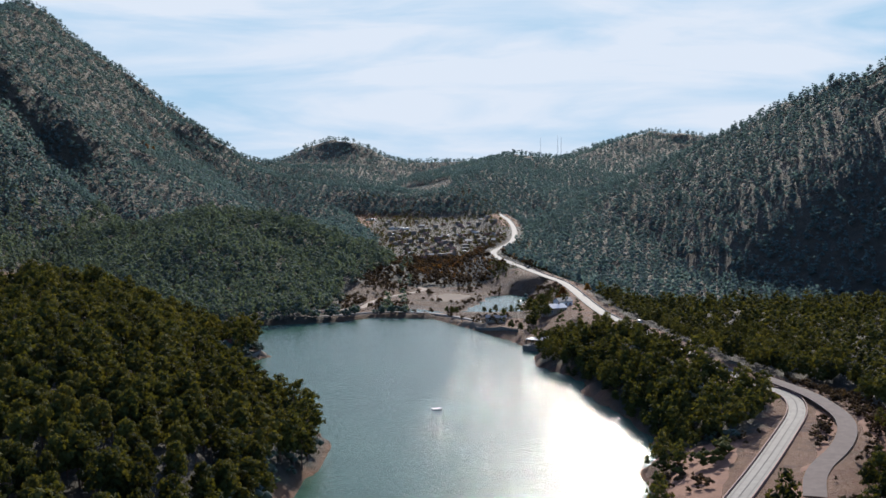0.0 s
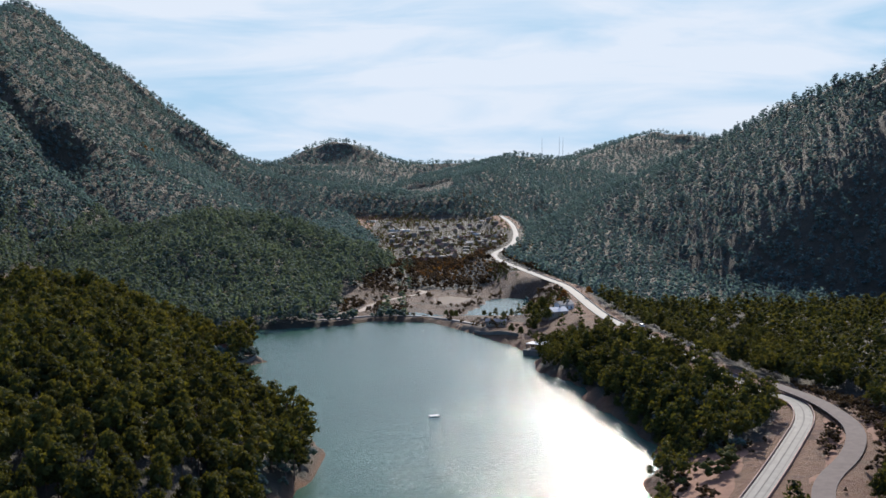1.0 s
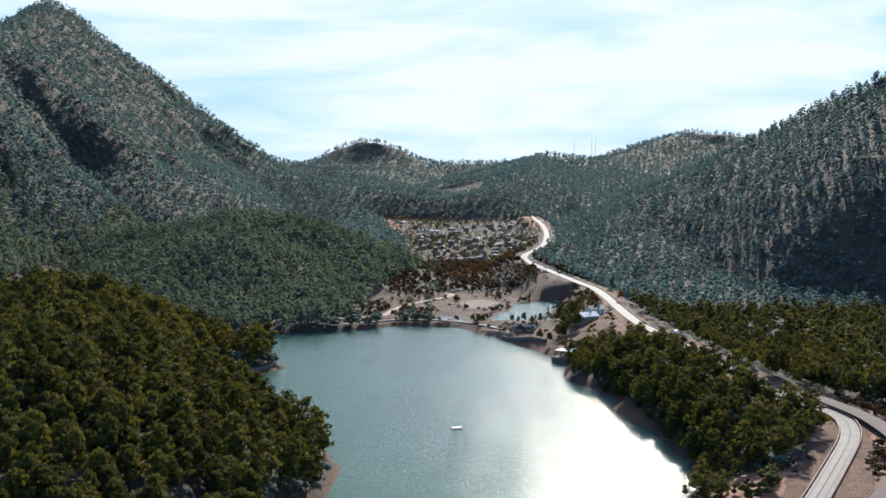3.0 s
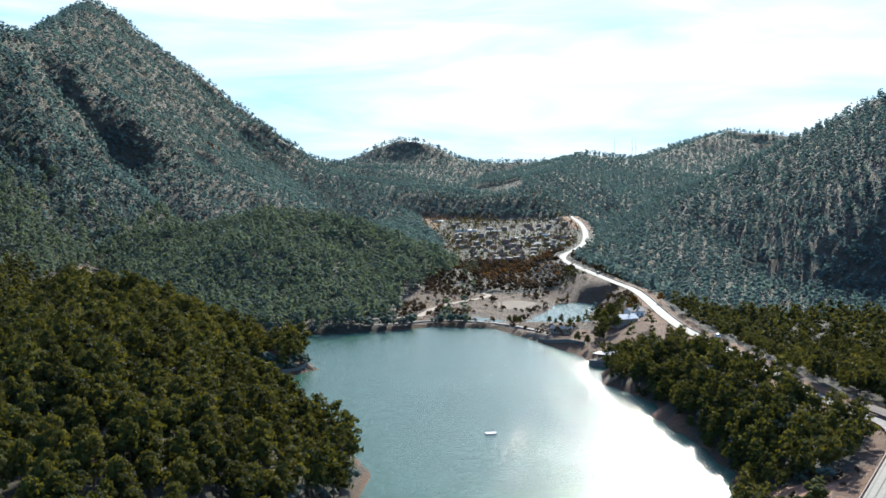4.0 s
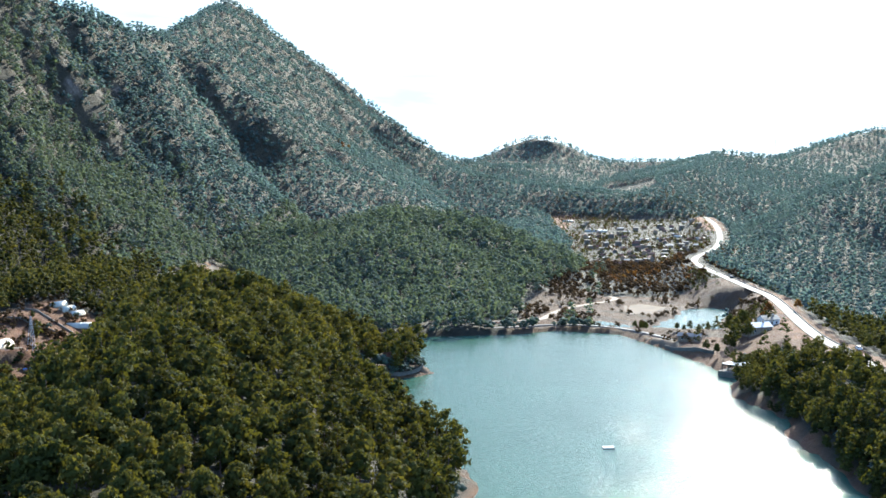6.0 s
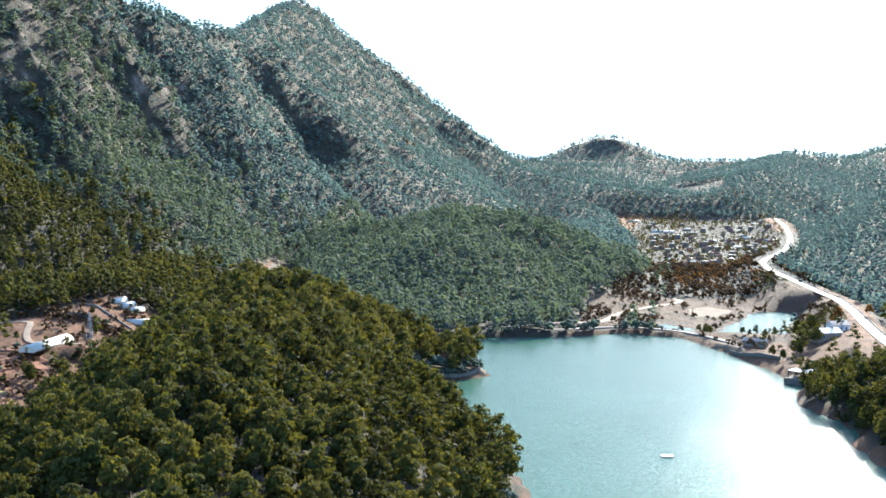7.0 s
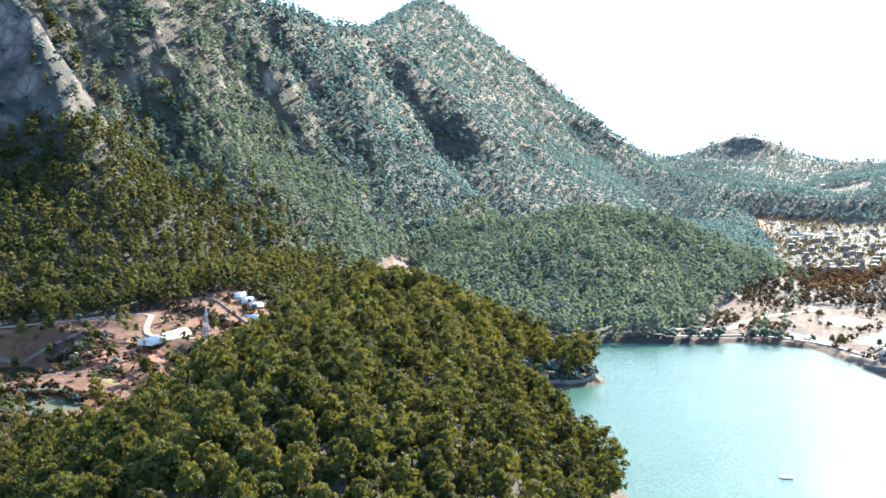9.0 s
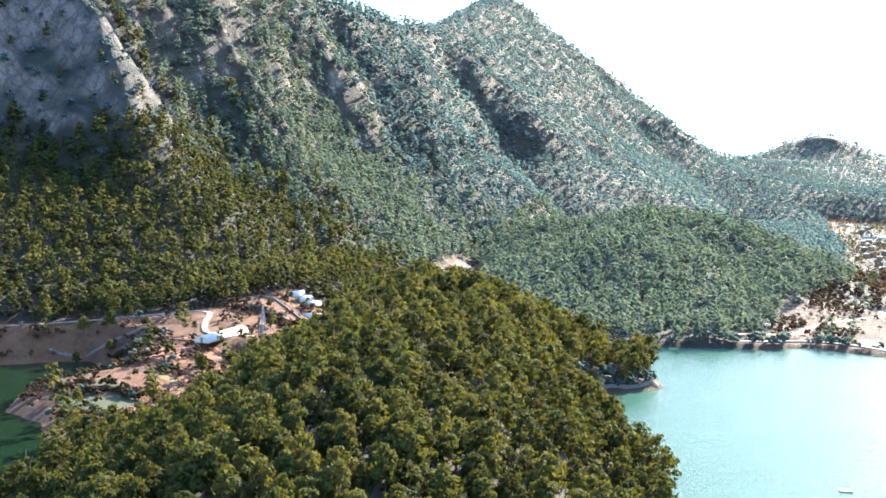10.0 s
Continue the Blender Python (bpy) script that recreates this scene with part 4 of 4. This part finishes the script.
def house(w, d, h, rise, wall_mat, roof_mat, label, category="house", group="", flat=False):
    ob = thing("house", label, category, group)
    part("wall", block(-w / 2, w / 2, -d / 2, d / 2, -1.5, h), wall_mat, ob)
    if flat:
        part("roof", block(-w / 2 - 0.3, w / 2 + 0.3, -d / 2 - 0.3, d / 2 + 0.3, h, h + 0.25, round_edge=0.04), roof_mat, ob)
    else:
        bm = bmesh.new()
        g = [bm.verts.new(p) for p in ((-w / 2, -d / 2, h), (-w / 2, d / 2, h), (-w / 2, 0, h + rise), (w / 2, -d / 2, h), (w / 2, d / 2, h), (w / 2, 0, h + rise))]
        for q in ((0, 2, 1), (3, 4, 5), (0, 3, 5, 2), (1, 2, 5, 4)):
            bm.faces.new([g[k] for k in q])
        part("gable", bm, wall_mat, ob)
        roof = part("roof", gable(bmesh.new(), w, d, h + 0.02, rise), roof_mat, ob)
        part("chimney", block(w * 0.2, w * 0.2 + 0.6, -0.9, -0.3, h, h + rise + 0.8), wall_mat, roof)
    part("door", block(-0.5, 0.5, -d / 2 - 0.06, -d / 2 + 0.02, 0, 2.1), M_WOOD, ob, "brown wooden door")
    for x in (-w * 0.3, w * 0.3):
        window_at(ob, x, -d / 2, 1.5)
    window_at(ob, -w / 2, 0, 1.5, turn=90)
    return ob


# Village: a few kinds of house, repeated.
kinds = [
    house(9, 7, 3.4, 2.2, M_VILLAGE, M_TILE, "dusty plastered village house with a red tile roof", group="village houses"),
    house(8, 6.5, 5.6, 1.8, M_OCHRE, M_TILE, "two-storey ochre house with a red tile roof", group="village houses"),
    house(10, 8, 3.2, 1.6, M_OCHRE, M_TIN, "ochre farmhouse with a shiny tin roof", group="village houses"),
    house(7, 6, 3.0, 1.8, M_OCHRE, M_TILE, "small ochre house with a red tile roof", group="village houses"),
    house(8, 8, 6.0, 0, M_VILLAGE, M_CONCRETE, "two-storey house with a flat concrete roof", group="village houses", flat=True),
]
rng = np.random.default_rng(31)
spots, tries = [], 0
while len(spots) < 100 and tries < 6000:
    tries += 1
    y = rng.uniform(985, 1420)
    x = rng.uniform(np.interp(y, [985, 1130, 1420], [-32, -50, -78]), np.interp(y, [985, 1130, 1420], [38, 58, 66]))
    if along(MAIN_ROAD, x, y)[0] > 12 and all(math.hypot(x - a, y - b) > 10.5 for a, b in spots) and rng.uniform() < 0.35 + 0.65 * math.exp(-(((y - 1090) / 110) ** 2)):
        spots.append((x, y))
for n, (x, y) in enumerate(spots):
    k = int(rng.integers(0, len(kinds)))
    m = on_land(x, y, rng.choice([10, 100, 190, 280]) + rng.uniform(-15, 15)) @ Matrix.Scale(rng.uniform(0.55, 0.75), 4)
    if n < len(kinds):
        kinds[n].matrix_basis = m
    else:
        copy_thing(kinds[k], m).matrix_basis = m


def greenhouse(length, width, height, label):
    g = thing("greenhouse", label, "greenhouse")
    part("film_roof", arched(bmesh.new(), length, width, height, 12, 0.06), M_FILM, g, smooth=True)
    for x in (-length / 2 + 0.05, length / 2 - 0.05):
        bm = bmesh.new()
        fan = [bm.verts.new((x, (width / 2 - 0.1) * math.cos(math.pi * k / 12), (height - 0.1) * math.sin(math.pi * k / 12))) for k in range(13)]
        face = bm.faces.new(fan)
        out = bmesh.ops.extrude_face_region(bm, geom=[face])
        bmesh.ops.translate(bm, verts=[v for v in out["geom"] if isinstance(v, bmesh.types.BMVert)], vec=(0.05, 0, 0))
        end = part("end_wall", bm, M_FILM, g)
        part("door", block(x - 0.04, x + 0.09, -0.6, 0.6, 0, 2.0), M_WOOD, end, "brown door")
    for k in range(max(3, int(length / 4))):
        bm = bmesh.new()
        x = -length / 2 + (k + 0.5) * length / max(3, int(length / 4))
        for a in range(12):
            p, q = (math.pi * a / 12, math.pi * (a + 1) / 12)
            rod(bm, (x, (width / 2 + 0.02) * math.cos(p), (height + 0.02) * math.sin(p)), (x, (width / 2 + 0.02) * math.cos(q), (height + 0.02) * math.sin(q)), 0.04, 0.04, 4)
        part("hoop", bm, M_STEEL, g)
    return g


def between(a, b, z=None):
    """The pose midway from a to b on the land, with x along the way."""
    x, y = (a[0] + b[0]) / 2, (a[1] + b[1]) / 2
    return pose(x, y, float(land(x, y)) - 0.2, 0, 0, math.degrees(math.atan2(b[1] - a[1], b[0] - a[0])))


greenhouse(28, 6.5, 2.6, "long white film greenhouse beside a red field").matrix_basis = between((-238, 424), (-239, 455))
for a in (-250, -245.8, -241.6):
    greenhouse(8, 3.8, 2.3, "short white film greenhouse on a terrace").matrix_basis = pose(a, 513, float(land(a, 513)), 0, 0, 78)
greenhouse(14, 4.5, 2.6, "low white film greenhouse below the terrace").matrix_basis = between((-240, 500), (-228, 506))
for (x, y), length in (((-94, 1466), 16), ((-52, 1316), 32), ((-56, 1240), 10), ((2, 1217), 12), ((17, 1232), 13), ((38, 1264), 14), ((57, 1159), 15)):
    greenhouse(length * 0.8, 5, 2.6, "white film greenhouse at the edge of the village").matrix_basis = pose(x, y, float(land(x, y)) - 0.2, 0, 0, 6)

tarp = thing("tarpaulin_stack", "blue tarpaulin over a stack by the track", "tarpaulin")
part("stack", block(-1.6, 1.6, -1.1, 1.1, -0.3, 1.0, round_edge=0.1), M_WOOD, tarp)
part("cover", block(-1.8, 1.8, -1.3, 1.3, 0.9, 1.15, round_edge=0.1), M_BLUE, tarp, "blue tarpaulin")
tarp.matrix_basis = on_land(-221, 438, 20)


def pylon(tall, label, name="lattice_mast", foot=1.2, mat=None):
    """A lattice mast: four tapering legs with cross braces."""
    m = thing(name, label, "mast")
    corners = ((1, 1), (-1, 1), (-1, -1), (1, -1))
    width = lambda z: foot * (1 - 0.88 * z / tall)
    for cx, cy in corners:
        bm = bmesh.new()
        rod(bm, (cx * foot, cy * foot, -0.5), (cx * foot * 0.12, cy * foot * 0.12, tall), 0.10, 0.06, 5)
        part("leg", bm, mat or M_STEEL, m)
    n = 7
    for k in range(n):
        z0, z1 = tall * k / n, tall * (k + 1) / n
        bm = bmesh.new()
        for (ax, ay), (bx, by) in zip(corners, corners[1:] + corners[:1]):
            rod(bm, (ax * width(z0), ay * width(z0), z0), (bx * width(z1), by * width(z1), z1), 0.05, 0.05, 4)
        part("brace", bm, mat or M_STEEL, m)
    bm = bmesh.new()
    rod(bm, (0, 0, tall - 0.3), (0, 0, tall + 3), 0.06, 0.04, 5)
    part("aerial", bm, M_RED, m, "red aerial rod")
    return m


pylon(13, "grey lattice power mast among the terraces", "power_mast").matrix_basis = on_land(-224, 446)
for x, tall in ((182, 36), (214, 44), (220.5, 44)):
    pylon(tall, "tall thin radio mast on the far ridge", "radio_mast", 1.0).matrix_basis = on_land(x, 2110, 0, 1.0)


# Houses and terraces by the lake's outlet.
def lake_house():
    ob = thing("lakeside_restaurant", "white flat-roofed building on a stone terrace over the lake", "building")
    part("terrace", block(-8, 8, -4.5, 4, -2.5, 1.6, round_edge=0.1), M_STONE, ob, "grey stone terrace")
    part("wall", block(0.5, 7, -1.5, 3.5, 1.6, 5.0), M_PLASTER, ob)
    part("roof", block(0.1, 7.4, -1.9, 3.9, 5.0, 5.3, round_edge=0.04), M_PLASTER, ob, "flat white roof")
    part("awning", block(-7.5, 0.3, -2.5, 3.5, 4.2, 4.35), M_PALE_WOOD, ob, "pale wooden awning")
    for x in (-7.2, -4.8, -2.4, 0):
        for y in (-2.3, 3.3):
            part("post", block(x - 0.09, x + 0.09, y - 0.09, y + 0.09, 1.6, 4.2), M_WOOD, ob)
    for k in range(9):
        part("baluster", block(-7.9 + k * 1.9, -7.8 + k * 1.9, -4.45, -4.35, 1.6, 2.6), M_WOOD, ob)
    part("handrail", block(-8, 7.6, -4.48, -4.32, 2.6, 2.7), M_WOOD, ob)
    for x in (1.7, 3.7, 5.7):
        window_at(ob, x, -1.5, 3.4, 1.2, 1.4)
    part("door", block(0.44, 0.52, 0.5, 1.5, 1.6, 3.7), M_WOOD, ob)
    ob.matrix_basis = pose(45, 506, 0.6, 0, 0, -32)


lake_house()
pav = house(10, 4.5, 2.6, 1.0, M_OCHRE, M_SLATE, "low pavilion with a grey roof on the outlet bank", "pavilion")
pav.name = "pavilion"
pav.matrix_basis = on_land(27, 571, -12)
house(11, 7, 3.2, 1.6, M_OCHRE, M_PALE_WOOD, "house with a pale roof beside the pond").matrix_basis = on_land(57, 577, 28)
house(8, 6, 3.0, 1.5, M_PLASTER, M_TIN, "small white house among trees by the pond").matrix_basis = on_land(63, 590, 28)
house(6, 4.5, 2.6, 1.2, M_OCHRE, M_TILE, "small hut under pines on the spit").matrix_basis = on_land(-94, 497, 15)


def low_wall(points, tall, label):
    """A garden wall that follows the land."""
    p = smooth_line([(x, y, 0) for x, y in points], 1.2)
    z = land(p[:, 0], p[:, 1])
    t = np.gradient(p[:, :2], axis=0)
    n = np.stack([t[:, 1], -t[:, 0]], 1) / np.hypot(*t.T)[:, None]
    rows = [np.c_[p[:, :2] + n * a, z + b] for a, b in ((-0.35, -0.6), (-0.25, tall), (0.25, tall), (0.35, -0.6))]
    v = np.stack(rows, 1).reshape(-1, 3)
    i = (np.arange(len(p) - 1)[:, None] * 4 + np.arange(3)).reshape(-1)
    return tagged(solid("stone_wall", v, np.stack([i, i + 1, i + 5, i + 4], 1)[:, ::-1], M_STONE), label, "wall", kind="structure")


low_wall([(-97, 470), (-90, 478), (-79, 490), (-84, 504)], 1.0, "low stone wall round the spit")
low_wall([(-100, 486), (-90, 488)], 1.2, "pale terrace wall on the spit")
low_wall([(16, 566), (24, 553), (36, 540)], 1.3, "stone bank wall along the outlet")
low_wall([(-312, 424), (-288, 436), (-274, 440)], 0.7, "dry stone wall of a terrace")
low_wall([(-300, 410), (-270, 422)], 0.6, "dry stone wall of a terrace")
low_wall([(-255, 480), (-228, 486)], 0.8, "dry stone wall of a terrace")
low_wall([(-262, 500), (-232, 492)], 0.8, "dry stone wall of a terrace")


# Single trees and shrubs that stand apart.
def lone(shape, mat, name, label, x, y, size, category="tree"):
    tree = thing(name, label, category)
    v, f = shape
    c = solid("crown", v * size, f, mat, smooth=True)
    tv, tf = trunk(np.random.default_rng(int(abs(x * 7 + y))), 9 * size, 6, 4)
    t = solid("trunk", tv * (size, size, 1), tf, M_BARK, smooth=True)
    c.parent = t.parent = tree
    tree.matrix_basis = on_land(x, y, x * 11)
    return tree


for k, (x, y, s) in enumerate(((-214, 366, 0.95), (-222, 404, 0.8), (-232, 352, 0.6), (-290, 446, 0.7), (-294, 440, 0.8), (-300, 450, 0.75), (-305, 436, 0.8), (-312, 444, 0.9), (-320, 430, 0.9), (-286, 430, 0.6), (-298, 424, 0.6), (-262, 428, 0.45), (-252, 440, 0.4), (-228, 410, 0.5), (-276, 440, 0.5), (-236, 470, 0.4), (-246, 484, 0.4), (-218, 420, 0.5), (-308, 452, 0.85), (-326, 438, 0.9))):
    lone(NEAR[k % 8], M_PINE, "pine_tree", "lone green pine among the fields", x, y, s)
for x, y, s in ((66, 620, 0.62), (81.5, 634, 0.6), (62, 604, 0.45), (-268, 412, 0.5)):
    lone(NEAR[3], M_AUTUMN, "autumn_tree", "orange autumn tree beside the road bank", x, y, s)
for x, y, s in ((-361, 1384, 0.9), (-366, 1390, 0.8), (-355, 1392, 0.7)):
    lone(NEAR[2], M_AUTUMN, "autumn_tree", "orange autumn tree at the mountain's foot", x, y, s)
for k, (x, y, s) in enumerate(((2, 610, 0.4), (5, 606, 0.45), (7, 600, 0.5), (22, 600, 0.4), (25, 596, 0.35), (28, 599, 0.45), (32, 596, 0.42), (36, 594, 0.5), (33, 542, 0.5), (37, 535, 0.5), (46, 590, 0.85), (48, 582, 0.9), (52, 592, 0.95), (46, 562, 0.8), (52, 566, 0.9), (42, 552, 0.6), (44, 545, 0.55))):
    lone(NEAR[k % 8], M_PINE, "pine_tree", "green pine on the bank between pond and lake", x, y, s)


def car(mat, label):
    c = thing("car", label, "car")
    bm = block(-2.1, 2.1, -0.85, 0.85, 0.35, 0.95, round_edge=0.15)
    part("body", bm, mat, c)
    bm = bmesh.new()
    made = bmesh.ops.create_cube(bm, size=1)["verts"]
    for v in made:
        top = v.co.z > 0
        v.co = (v.co.x * (2.0 if top else 2.9) - 0.2, v.co.y * (1.3 if top else 1.6), 1.45 if top else 0.93)
    bmesh.ops.bevel(bm, geom=list(bm.edges), offset=0.08, segments=2, affect="EDGES")
    part("cabin", bm, M_GLASS, c, "dark glass cabin")
    part("roof", block(-1.15, 0.75, -0.62, 0.62, 1.43, 1.49, round_edge=0.02), mat, c)
    for x in (-1.3, 1.3):
        for y in (-0.8, 0.8):
            bm = bmesh.new()
            rod(bm, (x, y - 0.1, 0.32), (x, y + 0.1, 0.32), 0.32, 0.32, 14)
            w = part("wheel", bm, M_RUBBER, c, smooth=False)
            bm = bmesh.new()
            rod(bm, (x, y - 0.12, 0.32), (x, y + 0.12, 0.32), 0.19, 0.19, 10)
            part("rim", bm, M_STEEL, w)
    for y in (-0.6, 0.6):
        part("headlight", block(2.02, 2.12, y - 0.17, y + 0.17, 0.62, 0.78), M_PALE_WOOD, c)
    return c


def on_road(x, y, off, lift=0.05):
    p = smooth_line(MAIN_ROAD, 2.0)
    k = int(np.argmin(np.hypot(p[:, 0] - x, p[:, 1] - y)))
    t = p[min(k + 1, len(p) - 1)] - p[k - 1]
    a = math.atan2(t[1], t[0])
    return pose(p[k, 0] + math.sin(a) * off, p[k, 1] - math.cos(a) * off, p[k, 2] + lift, 0, 0, math.degrees(a))


car(M_CAR_DARK, "dark car driving on the sunlit road").matrix_basis = on_road(59, 786, 1.9)
car(M_CAR_DARK, "dark car driving on the sunlit road").matrix_basis = on_road(51, 985, 1.9)
car(M_CAR_WHITE, "white car parked on the road's shoulder").matrix_basis = on_road(84, 512, 6.5, 0.0)


# The sky far behind the hills: pale blue with streaks of thin white cloud.
def sky_backdrop():
    m, t, b = material("pale_sky_with_cloud")
    t.nodes.remove(b)
    co = t.nodes.new("ShaderNodeTexCoord").outputs["Object"]
    mp = t.nodes.new("ShaderNodeMapping")
    mp.inputs["Scale"].default_value = (0.0009, 0.0009, 0.0055)
    mp.inputs["Rotation"].default_value = (0, radians(4), 0)
    t.links.new(co, mp.inputs[0])
    n = node(t, "ShaderNodeTexNoise", Scale=1.0, Detail=7.0, Roughness=0.55, Distortion=0.5)
    t.links.new(mp.outputs[0], n.inputs["Vector"])
    glow = node(t, "ShaderNodeEmission", Strength=0.62)
    t.links.new(ramp(t, n.outputs[0], (0.36, (0.56, 0.80, 0.92)), (0.48, (0.74, 0.90, 0.97)), (0.60, (0.93, 1.0, 1.0))), glow.inputs[0])
    t.links.new(glow.outputs[0], t.nodes["Material Output"].inputs[0])
    a = np.radians(np.linspace(-62, 40, 40))
    z = np.linspace(-120, 900, 8)
    aa, zz = np.meshgrid(a, z)
    v = np.stack([4700 * np.sin(aa), 4700 * np.cos(aa), zz], -1).reshape(-1, 3)
    i = (np.arange(7)[:, None] * 40 + np.arange(39)).reshape(-1)
    return tagged(solid("backdrop", v, np.stack([i, i + 1, i + 41, i + 40], 1), m, smooth=True), "thin white clouds over a pale blue sky", "sky", kind="structure")


sky_backdrop()
for x, y, s in ((104, 271, 0.75), (109, 277, 0.9), (112, 285, 0.8), (106, 264, 0.9), (115, 278, 1.0), (118, 288, 0.9), (123, 292, 1.0), (121, 276, 1.05), (127, 283, 0.9), (113, 272, 0.7), (127, 301, 1.1), (131, 293, 1.15), (130, 311, 1.0), (126, 268, 1.1), (134, 303, 1.2)):
    lone(NEAR[int(x) % 8], M_PINE, "pine_tree", "dark green pine beside the old road", x, y, s)
